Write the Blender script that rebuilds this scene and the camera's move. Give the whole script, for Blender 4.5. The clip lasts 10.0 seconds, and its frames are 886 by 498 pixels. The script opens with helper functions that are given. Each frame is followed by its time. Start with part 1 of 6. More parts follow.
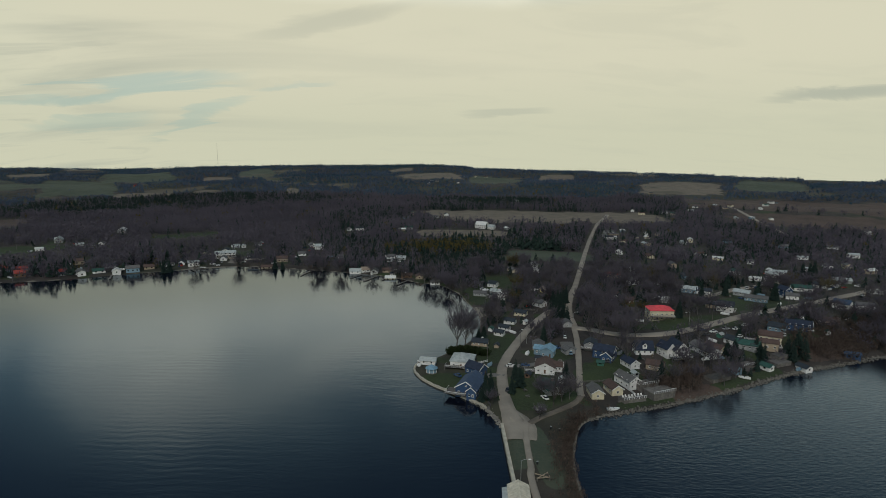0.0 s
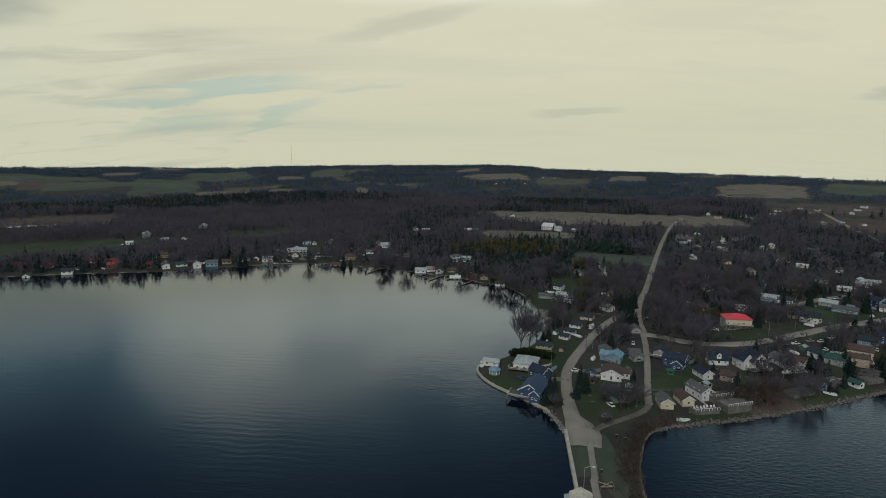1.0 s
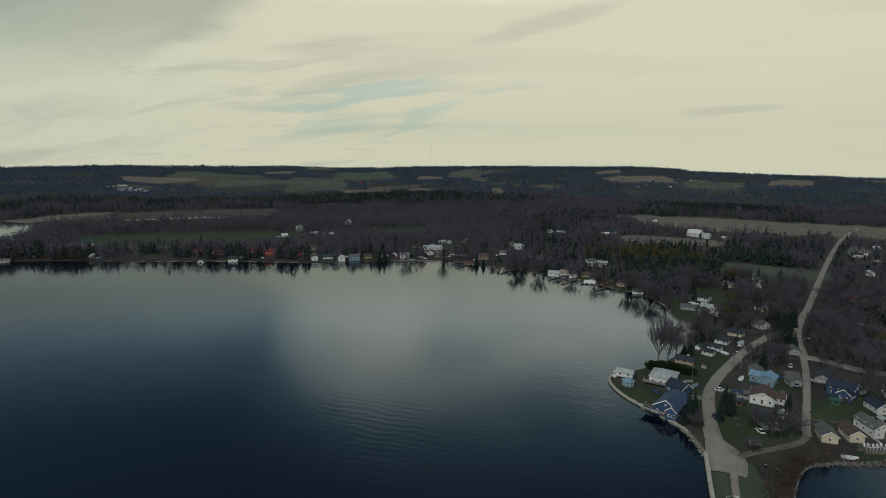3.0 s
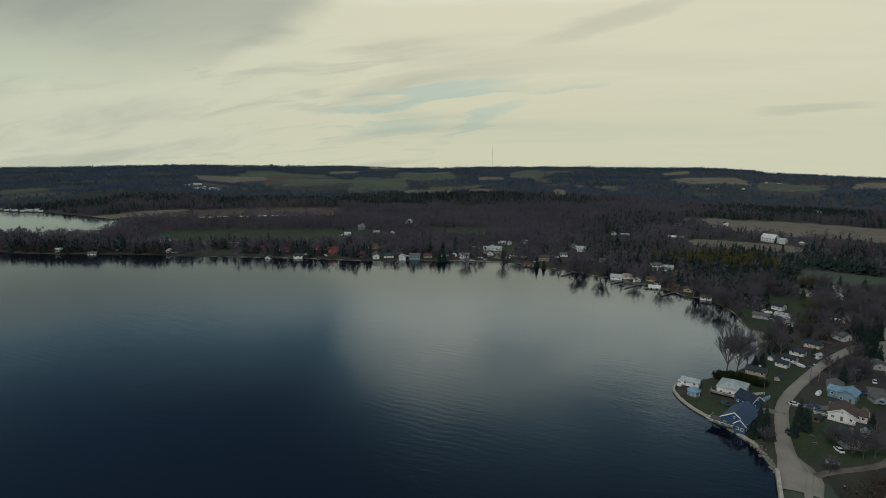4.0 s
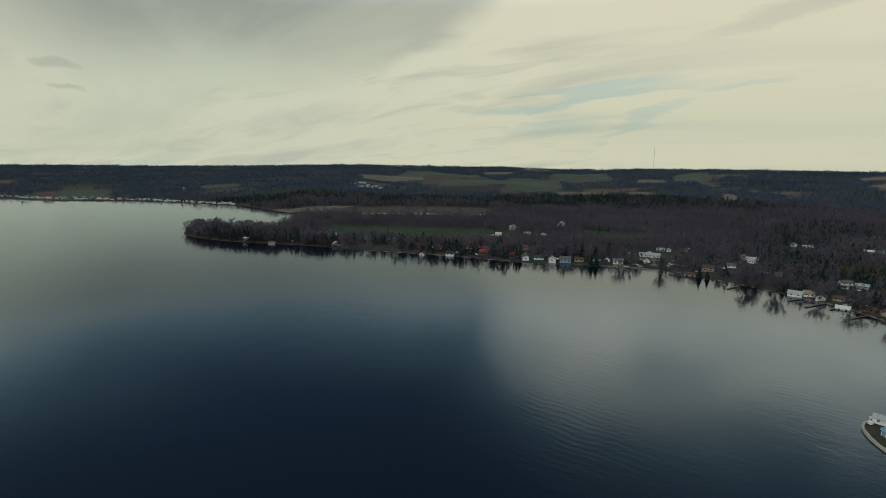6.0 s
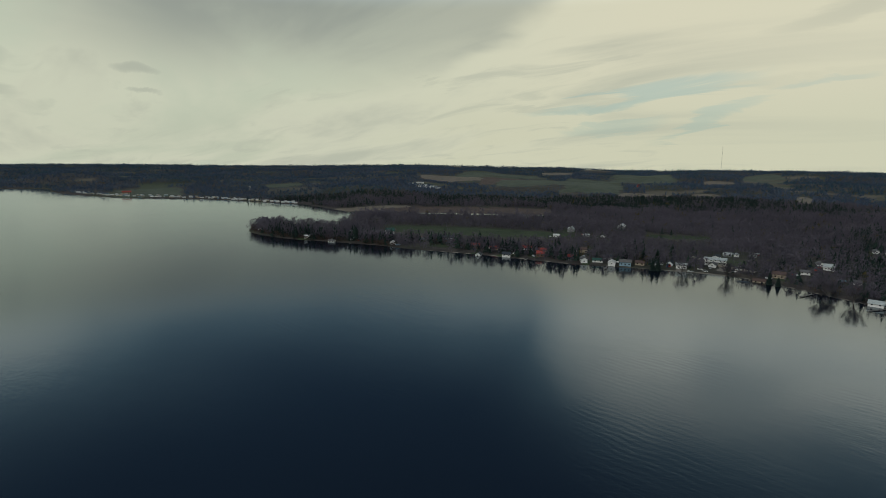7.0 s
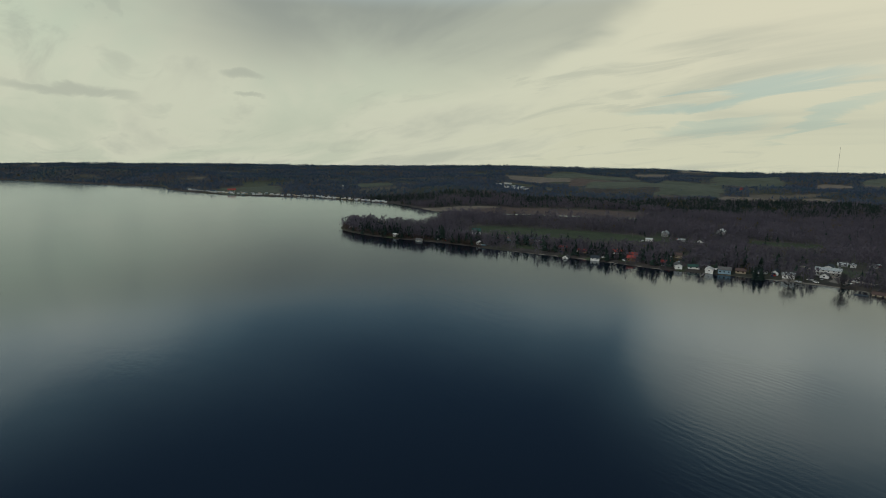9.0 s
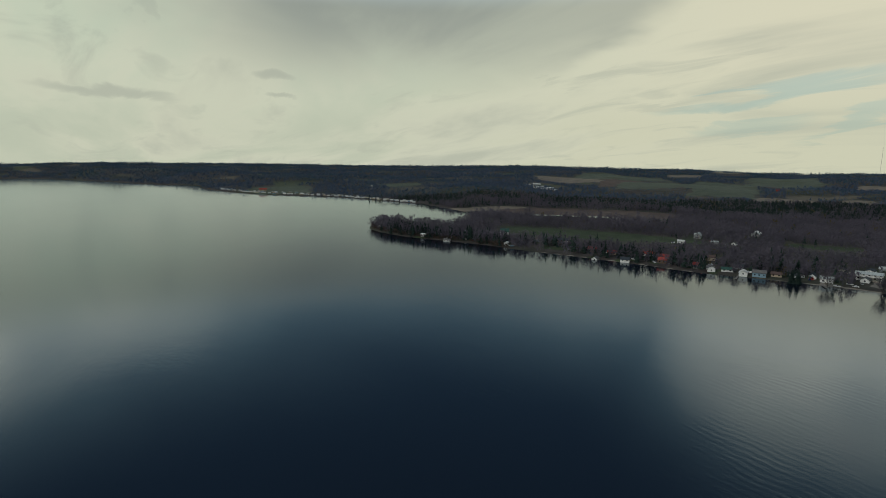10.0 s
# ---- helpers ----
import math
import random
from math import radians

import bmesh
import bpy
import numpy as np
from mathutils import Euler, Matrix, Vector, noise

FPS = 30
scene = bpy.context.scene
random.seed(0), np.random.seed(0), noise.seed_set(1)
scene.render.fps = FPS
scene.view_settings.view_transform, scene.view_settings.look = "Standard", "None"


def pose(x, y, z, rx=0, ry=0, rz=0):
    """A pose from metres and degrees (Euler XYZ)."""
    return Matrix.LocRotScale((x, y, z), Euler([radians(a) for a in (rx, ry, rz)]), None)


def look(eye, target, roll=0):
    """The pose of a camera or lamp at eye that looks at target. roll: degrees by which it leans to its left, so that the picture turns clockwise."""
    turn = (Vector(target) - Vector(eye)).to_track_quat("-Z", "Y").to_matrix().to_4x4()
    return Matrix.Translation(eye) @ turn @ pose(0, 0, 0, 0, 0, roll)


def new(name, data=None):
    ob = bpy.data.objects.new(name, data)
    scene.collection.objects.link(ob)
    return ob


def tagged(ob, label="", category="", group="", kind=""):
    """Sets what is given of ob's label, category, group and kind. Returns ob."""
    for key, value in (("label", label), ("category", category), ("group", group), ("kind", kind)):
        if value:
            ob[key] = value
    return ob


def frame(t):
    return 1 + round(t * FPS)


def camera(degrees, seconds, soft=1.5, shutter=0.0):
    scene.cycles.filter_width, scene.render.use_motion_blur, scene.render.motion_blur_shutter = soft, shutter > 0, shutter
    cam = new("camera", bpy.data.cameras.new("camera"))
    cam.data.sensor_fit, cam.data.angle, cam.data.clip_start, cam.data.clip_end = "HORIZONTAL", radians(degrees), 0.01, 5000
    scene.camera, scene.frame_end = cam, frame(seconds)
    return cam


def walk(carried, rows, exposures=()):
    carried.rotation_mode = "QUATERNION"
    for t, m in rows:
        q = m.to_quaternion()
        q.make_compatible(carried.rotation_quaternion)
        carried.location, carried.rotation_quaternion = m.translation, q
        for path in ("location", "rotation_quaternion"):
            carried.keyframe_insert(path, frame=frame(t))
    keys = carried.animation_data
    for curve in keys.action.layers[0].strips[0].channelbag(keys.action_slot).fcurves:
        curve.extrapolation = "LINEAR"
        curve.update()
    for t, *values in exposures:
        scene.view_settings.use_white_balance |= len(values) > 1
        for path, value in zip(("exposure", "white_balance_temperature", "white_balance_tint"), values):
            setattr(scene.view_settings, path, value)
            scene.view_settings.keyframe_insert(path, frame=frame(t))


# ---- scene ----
# camera: hovers over the lake and turns to its left
cam = camera(74.64, 10.0, soft=0.8)
HEIGHT = 110.0
TURN = [(0, 0.0), (0.5, 3.34), (1, 6.53), (1.5, 9.91), (2, 13.38), (2.5, 16.75), (4, 25.78), (4.5, 29.24), (5, 33.16),
        (5.5, 37.18), (6, 40.71), (7.5, 48.70), (8, 50.87), (8.5, 52.92), (9, 54.94), (9.5, 56.54), (10, 57.71)]
walk(cam, [(t, pose(0, 0, HEIGHT, 80.08, 0, yaw) @ pose(0, 0, 0, 0, 0, 0.38)) for t, yaw in TURN],
     exposures=[(0, 0.0, 6280, 7), (10, 0.0, 6280, 7)])


# ---------------------------------------------------------------- world and sun
SUN_AZ, SUN_EL = 168.0, 44.0          # degrees; azimuth to the left of +y


def heading(az, el):
    a, e = radians(az), radians(el)
    return Vector((-math.sin(a) * math.cos(e), math.cos(a) * math.cos(e), math.sin(e)))


world = bpy.data.worlds.new("overcast_sky")
scene.world = world
world.use_nodes = True
wt = world.node_tree
wt.nodes.clear()


def node(tree, kind, values=None, **props):
    n = tree.nodes.new(kind)
    for k, v in props.items():
        setattr(n, k, v)
    for k, v in (values or {}).items():
        if isinstance(v, bpy.types.NodeSocket):
            tree.links.new(v, n.inputs[k])
        else:
            n.inputs[k].default_value = v
    return n


def maths(tree, op, a, b=0.0, c=0.0, clamp=False):
    return node(tree, "ShaderNodeMath", {0: a, 1: b, 2: c}, operation=op, use_clamp=clamp).outputs[0]


def remap(tree, v, a, b, c=0.0, d=1.0, smooth=True):
    return node(tree, "ShaderNodeMapRange", {"Value": v, "From Min": a, "From Max": b, "To Min": c, "To Max": d},
                interpolation_type="SMOOTHSTEP" if smooth else "LINEAR").outputs["Result"]


def mixed(tree, f, a, b, blend="MIX"):
    n = node(tree, "ShaderNodeMix", data_type="RGBA", blend_type=blend)
    for key, v in ((0, f), (6, a), (7, b)):
        if isinstance(v, bpy.types.NodeSocket):
            tree.links.new(v, n.inputs[key])
        else:
            n.inputs[key].default_value = (*v, 1) if isinstance(v, tuple) and len(v) == 3 else v
    return n.outputs[2]


def noised(tree, vec, scale, detail=4.0, rough=0.55, dist=0.0):
    return node(tree, "ShaderNodeTexNoise", {"Vector": vec, "Scale": scale, "Detail": detail, "Roughness": rough,
                                             "Distortion": dist}).outputs[0]


def build_sky():
    T = wt
    ray = node(T, "ShaderNodeTexCoord").outputs["Generated"]
    sep = node(T, "ShaderNodeSeparateXYZ", {0: ray})
    low = maths(T, "MAXIMUM", sep.outputs[2], -0.05)
    lift = maths(T, "ADD", low, 0.20)
    flat = node(T, "ShaderNodeCombineXYZ", {0: maths(T, "DIVIDE", sep.outputs[0], lift),
                                            1: maths(T, "DIVIDE", sep.outputs[1], lift)}).outputs[0]
    turned = node(T, "ShaderNodeMapping", {"Vector": flat, "Rotation": (0, 0, radians(-62)), "Scale": (0.42, 1.0, 1.0)}).outputs[0]
    streak = noised(T, turned, 0.95, 6.0, 0.54, 0.5)
    broad = noised(T, flat, 0.50, 5.0, 0.52, 0.4)
    fine = noised(T, turned, 3.0, 5.0, 0.58, 0.9)
    # azimuth and height in degrees, their edges torn by the cloud
    tear = maths(T, "MULTIPLY", maths(T, "SUBTRACT", broad, 0.5), 44.0)
    az = maths(T, "ADD", maths(T, "DEGREES", maths(T, "ARCTAN2", maths(T, "MULTIPLY", sep.outputs[0], -1.0), sep.outputs[1])), 0.0)
    el = maths(T, "DEGREES", maths(T, "ARCSINE", sep.outputs[2]))
    azt, elt = maths(T, "ADD", az, tear), maths(T, "ADD", el, maths(T, "MULTIPLY", tear, 0.35))
    # low deck: cream, brightest in the north, with grey streaks and one grey bank in the north-west
    bright = maths(T, "MULTIPLY", remap(T, az, 75, 25), 1.0)
    cream = mixed(T, bright, (0.535, 0.580, 0.445), (0.69, 0.645, 0.48))
    cream = mixed(T, remap(T, el, 9, 0.5), cream, mixed(T, remap(T, az, 70, 38), (0.510, 0.530, 0.405), (0.62, 0.60, 0.44)))
    light = maths(T, "MULTIPLY", remap(T, streak, 0.36, 0.60), remap(T, az, 25, 60, 0.0, 0.75))
    cream = mixed(T, light, cream, (0.66, 0.64, 0.49))
    grey = mixed(T, remap(T, el, 3, 15), (0.44, 0.45, 0.36), (0.285, 0.305, 0.27))
    bank = maths(T, "MULTIPLY", maths(T, "MULTIPLY", remap(T, maths(T, "ADD", azt, maths(T, "MULTIPLY", el, 1.3)), 51, 57.5), remap(T, azt, 92, 70)), remap(T, elt, 5.0, 11.5))
    bank = maths(T, "MULTIPLY", bank, remap(T, streak, 0.34, 0.52, 0.62, 1.0))
    side = remap(T, az, 10, 38, 0.22, 1.0)
    thick = maths(T, "MULTIPLY", maths(T, "MULTIPLY", remap(T, streak, 0.50, 0.66), side), 0.75)
    wisps = maths(T, "MULTIPLY", maths(T, "MULTIPLY", remap(T, fine, 0.50, 0.70), side), 0.45)
    cover = maths(T, "MAXIMUM", maths(T, "MAXIMUM", bank, thick), wisps)
    # small dark cloudlets: azimuth, height, half width, half height, slope, density
    for a0, e0, wa, we, lean, k in ((60, 11.7, 2.6, 0.8, -0.25, 0.9), (74, 6.4, 2.2, 0.5, -0.12, 0.8), (87, 4.4, 5.0, 0.5, -0.08, 0.8), (-35, 4.6, 6.0, 0.6, 0.06, 0.8),
                                    (11, 11.0, 8.0, 0.8, 0.20, 0.28), (73.5, 4.6, 1.4, 0.25, -0.12, 0.7), (-6, 3.3, 4.5, 0.4, 0.03, 0.45), (37, 3.6, 4.0, 0.35, 0.02, 0.4)):
        du = maths(T, "SUBTRACT", maths(T, "ADD", az, maths(T, "MULTIPLY", tear, 0.12)), a0)
        dv = maths(T, "ADD", maths(T, "SUBTRACT", maths(T, "ADD", el, maths(T, "MULTIPLY", maths(T, "SUBTRACT", fine, 0.5), 2.4)), e0), maths(T, "MULTIPLY", du, lean))
        q = maths(T, "ADD", maths(T, "POWER", maths(T, "ABSOLUTE", maths(T, "DIVIDE", du, wa)), 2.0), maths(T, "POWER", maths(T, "ABSOLUTE", maths(T, "DIVIDE", dv, we)), 2.0))
        cover = maths(T, "MAXIMUM", cover, remap(T, q, 1.5, 0.0, 0.0, k))
    deck = mixed(T, cover, cream, grey)
    # high deck: blue-grey, thin in the north and in the west
    lean_l, lean_r = maths(T, "ADD", azt, maths(T, "MULTIPLY", el, 0.68)), maths(T, "SUBTRACT", azt, maths(T, "MULTIPLY", el, 0.5))
    thin_n = maths(T, "MULTIPLY", maths(T, "MULTIPLY", remap(T, lean_r, -27, -6), remap(T, lean_l, 62, 36)), remap(T, elt, 36, 13.5))
    thin_w = maths(T, "MULTIPLY", maths(T, "MULTIPLY", remap(T, azt, 56, 100), remap(T, azt, 178, 150)), remap(T, elt, 30, 12))
    thin_e = maths(T, "MULTIPLY", maths(T, "MULTIPLY", remap(T, azt, -8, -22), remap(T, azt, -150, -110)), remap(T, elt, 38, 12, 0.0, 0.85))
    thin = maths(T, "MAXIMUM", maths(T, "MAXIMUM", thin_n, thin_e), thin_w)
    puff = noised(T, flat, 2.4, 5.0, 0.55, 0.6)
    thin = maths(T, "MULTIPLY", thin, remap(T, puff, 0.34, 0.62, 0.80, 1.04))
    thin = maths(T, "MAXIMUM", thin, remap(T, elt, 25, 13, 0.0, 0.58))
    high = mixed(T, remap(T, thin, 0.0, 0.55, smooth=False), (0.055, 0.110, 0.180), (0.28, 0.43, 0.50))
    high = mixed(T, remap(T, thin, 0.40, 1.0, smooth=False), high, (1.38, 1.34, 1.16))
    deck = mixed(T, remap(T, maths(T, "ADD", el, maths(T, "MULTIPLY", tear, 0.05)), 12.3, 16.5), deck, high)
    clouds = node(T, "ShaderNodeBackground", {"Color": deck, "Strength": 1.0})
    sky = node(T, "ShaderNodeTexSky", sky_type="NISHITA", sun_disc=False, sun_elevation=radians(SUN_EL),
               sun_rotation=radians(-SUN_AZ), air_density=1.0, dust_density=1.0, ozone_density=2.0)
    tint = mixed(T, 0.70, sky.outputs[0], (5.0, 7.3, 6.5))
    clear = node(T, "ShaderNodeBackground", {"Color": tint, "Strength": 0.07})
    # long teal gaps in the deck, low in the north-west: azimuth, height, half width, half height, slope, depth
    holes = 0.0
    for a0, e0, wa, we, lean, k in ((27.5, 4.6, 9.0, 0.62, 0.16, 0.52), (22.0, 2.4, 4.5, 0.55, 0.36, 0.40), (30.0, 1.9, 4.0, 0.45, 0.10, 0.36), (14.0, 5.8, 3.0, 0.4, 0.14, 0.25)):
        du = maths(T, "SUBTRACT", maths(T, "ADD", az, maths(T, "MULTIPLY", tear, 0.25)), a0)
        dv = maths(T, "ADD", maths(T, "SUBTRACT", maths(T, "ADD", el, maths(T, "MULTIPLY", maths(T, "SUBTRACT", fine, 0.5), 4.0)), e0), maths(T, "MULTIPLY", du, lean))
        q = maths(T, "ADD", maths(T, "POWER", maths(T, "ABSOLUTE", maths(T, "DIVIDE", du, wa)), 2.0), maths(T, "POWER", maths(T, "ABSOLUTE", maths(T, "DIVIDE", dv, we)), 2.0))
        holes = maths(T, "MAXIMUM", holes, remap(T, q, 1.6, 0.0, 0.0, k))
    both = node(T, "ShaderNodeMixShader", {0: holes, 1: clouds.outputs[0], 2: clear.outputs[0]})
    return node(T, "ShaderNodeOutputWorld", {"Surface": both.outputs[0]})


build_sky()
sun_data = bpy.data.lights.new("sun", "SUN")
sun_data.energy, sun_data.angle, sun_data.color = 1.6, radians(12), (1.0, 0.98, 0.95)
sun = new("sun", sun_data)
sun.matrix_world = look(heading(SUN_AZ, SUN_EL) * 400, (0, 0, 0))


# ---------------------------------------------------------------- materials
def material(name, rough=0.85, metal=0.0):
    m = bpy.data.materials.new(name)
    m.use_nodes = True
    T = m.node_tree
    b = T.nodes["Principled BSDF"]
    b.inputs["Roughness"].default_value, b.inputs["Metallic"].default_value = rough, metal
    b.inputs["Specular IOR Level"].default_value = 0.3
    return m, T, b


def weathered(name, rgb, rough=0.8, vary=0.25, scale=0.7, grain=9.0, per_object=0.0, bump=0.0, metal=0.0):
    """A painted or natural surface: its colour, with stains at one scale and grain at another."""
    m, T, b = material(name, rough, metal)
    pos = node(T, "ShaderNodeTexCoord").outputs["Object"]
    stain, fine = noised(T, pos, scale, 4.0), noised(T, pos, grain, 3.0)
    lo, hi = tuple(c * (1 - vary) for c in rgb), tuple(min(0.9, c * (1 + vary)) for c in rgb)
    col = mixed(T, remap(T, stain, 0.3, 0.7), lo, hi)
    col = mixed(T, maths(T, "MULTIPLY", fine, 0.35), col, tuple(c * 0.55 for c in rgb))
    if per_object:
        rnd = node(T, "ShaderNodeObjectInfo").outputs["Random"]
        hsv = node(T, "ShaderNodeHueSaturation", {"Color": col, "Value": remap(T, rnd, 0, 1, 1 - per_object, 1 + per_object, False)})
        col = hsv.outputs[0]
    T.links.new(col, b.inputs["Base Color"])
    if bump:
        n = node(T, "ShaderNodeBump", {"Height": fine, "Strength": bump, "Distance": 0.05})
        T.links.new(n.outputs[0], b.inputs["Normal"])
    return m


def island(name, dark, light, rough=0.9, spread=0.4):
    """Foliage or twigs: each spray has a tone of its own and lets some light through."""
    m, T, b = material(name, rough)
    rnd = node(T, "ShaderNodeNewGeometry").outputs["Random Per Island"]
    pos = node(T, "ShaderNodeTexCoord").outputs["Object"]
    obj = node(T, "ShaderNodeObjectInfo").outputs["Random"]
    patch, clump = noised(T, pos, 0.009, 4.0), noised(T, pos, 0.07, 2.0)
    wide = mixed(T, 0.4, remap(T, patch, 0.35, 0.65), remap(T, clump, 0.35, 0.65))
    f = maths(T, "ADD", maths(T, "MULTIPLY", rnd, spread), maths(T, "MULTIPLY", wide, 1 - spread))
    f = maths(T, "ADD", maths(T, "MULTIPLY", f, 0.75), maths(T, "MULTIPLY", obj, 0.25))
    col = mixed(T, f, dark, light)
    T.links.new(col, b.inputs["Base Color"])
    b.inputs["Specular IOR Level"].default_value = 0.1
    thin = node(T, "ShaderNodeBsdfTranslucent", {"Color": col})
    both = node(T, "ShaderNodeMixShader", {0: 0.45, 1: b.outputs[0], 2: thin.outputs[0]})
    T.links.new(both.outputs[0], T.nodes["Material Output"].inputs["Surface"])
    return m


def ground_material():
    m, T, b = material("ground_cover", 0.95)
    pos = node(T, "ShaderNodeNewGeometry").outputs["Position"]
    big, mid, small = noised(T, pos, 0.006, 5.0), noised(T, pos, 0.05, 5.0), noised(T, pos, 0.9, 4.0)
    litter = mixed(T, remap(T, mid, 0.3, 0.7), (0.029, 0.024, 0.022), (0.064, 0.051, 0.044))
    turf = mixed(T, remap(T, mid, 0.35, 0.65), (0.026, 0.036, 0.014), (0.052, 0.058, 0.024))
    col = mixed(T, maths(T, "MULTIPLY", remap(T, big, 0.45, 0.62), 0.55), litter, turf)
    for key, lo, hi in (("lawn", (0.021, 0.032, 0.012), (0.046, 0.066, 0.023)), ("stubble", (0.135, 0.108, 0.080), (0.215, 0.175, 0.130)),
                        ("heath", (0.062, 0.042, 0.035), (0.118, 0.077, 0.059)), ("pasture", (0.050, 0.068, 0.044), (0.094, 0.104, 0.068)),
                        ("beach", (0.15, 0.13, 0.105), (0.25, 0.22, 0.18))):
        a = node(T, "ShaderNodeAttribute", attribute_name=key).outputs["Fac"]
        edge = remap(T, maths(T, "ADD", a, maths(T, "MULTIPLY", maths(T, "SUBTRACT", mid, 0.5), 0.6)), 0.35, 0.60)
        col = mixed(T, edge, col, mixed(T, remap(T, mixed(T, 0.5, mid, small), 0.35, 0.65), lo, hi))
    # parcels of farmland on the hills
    cell = node(T, "ShaderNodeTexVoronoi", {"Vector": node(T, "ShaderNodeMapping", {"Vector": pos, "Rotation": (0, 0, 0.5), "Scale": (1, 0.6, 0)}).outputs[0], "Scale": 0.0075, "Randomness": 0.8})
    pick = node(T, "ShaderNodeSeparateXYZ", {0: cell.outputs["Color"]}).outputs[0]
    ramp = node(T, "ShaderNodeValToRGB", {"Fac": pick})
    ramp.color_ramp.interpolation = "CONSTANT"
    for at, rgb in ((0.0, (0.060, 0.075, 0.028)), (0.35, (0.155, 0.125, 0.080)), (0.6, (0.095, 0.085, 0.045)), (0.8, (0.045, 0.062, 0.022))):
        e = ramp.color_ramp.elements[0] if at == 0.0 else ramp.color_ramp.elements.new(at)
        e.color = (*rgb, 1)
    ramp.color_ramp.elements.remove(ramp.color_ramp.elements[-1])
    farm = node(T, "ShaderNodeAttribute", attribute_name="farm").outputs["Fac"]
    col = mixed(T, farm, col, mixed(T, maths(T, "MULTIPLY", mid, 0.6), ramp.outputs[0], (0.045, 0.045, 0.045)))
    col = mixed(T, maths(T, "MULTIPLY", small, 0.5), col, (0.03, 0.028, 0.02))
    T.links.new(col, b.inputs["Base Color"])
    n = node(T, "ShaderNodeBump", {"Height": small, "Strength": 0.6, "Distance": 0.4})
    T.links.new(n.outputs[0], b.inputs["Normal"])
    return m


def water_material():
    m, T, b = material("lake_water", 0.085)
    depth = node(T, "ShaderNodeBsdfDiffuse", {"Color": (0.0044, 0.0058, 0.0110, 1)})
    sheen = node(T, "ShaderNodeBsdfGlossy", {"Color": (0.88, 0.96, 1.0, 1), "Roughness": 0.10})
    edge = node(T, "ShaderNodeFresnel", {"IOR": 1.43})
    both = node(T, "ShaderNodeMixShader", {0: edge.outputs[0], 1: depth.outputs[0], 2: sheen.outputs[0]})
    T.links.new(both.outputs[0], T.nodes["Material Output"].inputs["Surface"])
    pos = node(T, "ShaderNodeNewGeometry").outputs["Position"]
    swell = node(T, "ShaderNodeMapping", {"Vector": pos, "Rotation": (0, 0, radians(28)), "Scale": (0.35, 1.0, 1.0)}).outputs[0]
    ripple, chop = noised(T, swell, 0.75, 3.0, 0.5), noised(T, swell, 0.16, 3.0, 0.5)
    windy = remap(T, node(T, "ShaderNodeSeparateXYZ", {0: pos}).outputs[0], 30, 60, 1.0, 2.0)
    surf = maths(T, "MULTIPLY", noised(T, node(T, "ShaderNodeMapping", {"Vector": pos, "Rotation": (0, 0, radians(-22)), "Scale": (0.5, 1.0, 1.0)}).outputs[0], 0.75, 3.0, 0.6), maths(T, "SUBTRACT", windy, 1.0))
    bands = node(T, "ShaderNodeTexWave", {"Vector": pos, "Scale": 0.078, "Distortion": 5.0, "Detail": 2.0, "Detail Scale": 0.7, "Detail Roughness": 0.5}, bands_direction="Y").outputs[1]
    gust = remap(T, noised(T, pos, 0.013, 3.0, 0.5), 0.46, 0.68)
    calm = remap(T, noised(T, pos, 0.007, 4.0, 0.5), 0.36, 0.66, 0.25, 1.0)
    h = maths(T, "MULTIPLY", maths(T, "ADD", maths(T, "MULTIPLY", ripple, 0.075), maths(T, "MULTIPLY", chop, 0.10)), calm)
    h = maths(T, "ADD", h, maths(T, "MULTIPLY", maths(T, "MULTIPLY", bands, gust), 0.021))
    h = maths(T, "ADD", h, maths(T, "MULTIPLY", surf, 0.20))
    n = node(T, "ShaderNodeBump", {"Height": h, "Strength": 0.55, "Distance": 1.0})
    for s in (sheen, edge):
        T.links.new(n.outputs[0], s.inputs["Normal"])
    T.nodes.remove(b)
    return m


GROUND, WATER = ground_material(), water_material()
GRAVEL = weathered("gravel_road", (0.265, 0.228, 0.182), 0.95, 0.16, 0.09, 2.6, bump=0.15)
DIRT = weathered("worn_dirt", (0.135, 0.112, 0.088), 0.95, 0.3, 0.15, 1.6, bump=0.4)
ASPHALT = weathered("worn_asphalt", (0.15, 0.14, 0.125), 0.9, 0.2, 0.15, 3.0)
CONCRETE = weathered("concrete", (0.42, 0.38, 0.30), 0.85, 0.2, 0.4, 4.0, bump=0.3)
ROCK = weathered("shore_rock", (0.17, 0.155, 0.13), 0.9, 0.35, 0.8, 5.0, 0.35, bump=0.5)
TIMBER = weathered("grey_timber", (0.13, 0.118, 0.105), 0.85, 0.25, 0.8, 7.0, 0.2)
BARK = weathered("bark", (0.066, 0.056, 0.050), 0.95, 0.3, 0.9, 6.0, 0.2)
PALE_BARK = weathered("pale_bark", (0.115, 0.104, 0.094), 0.95, 0.3, 0.9, 6.0, 0.2)
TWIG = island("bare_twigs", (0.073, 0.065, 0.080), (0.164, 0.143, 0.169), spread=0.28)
# bare twigs again for the far woods, distance haze painted in as blue
HAZED_TWIG = island("hazed_bare_twigs", (0.052, 0.076, 0.120), (0.120, 0.146, 0.196), spread=0.30)
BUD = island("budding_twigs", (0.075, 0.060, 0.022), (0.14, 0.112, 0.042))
# far-hill version of the conifer needles, its blue imitates haze over distance
HAZED_NEEDLE = island("hazed_conifer_needles", (0.029, 0.063, 0.092), (0.060, 0.104, 0.134), spread=0.30)
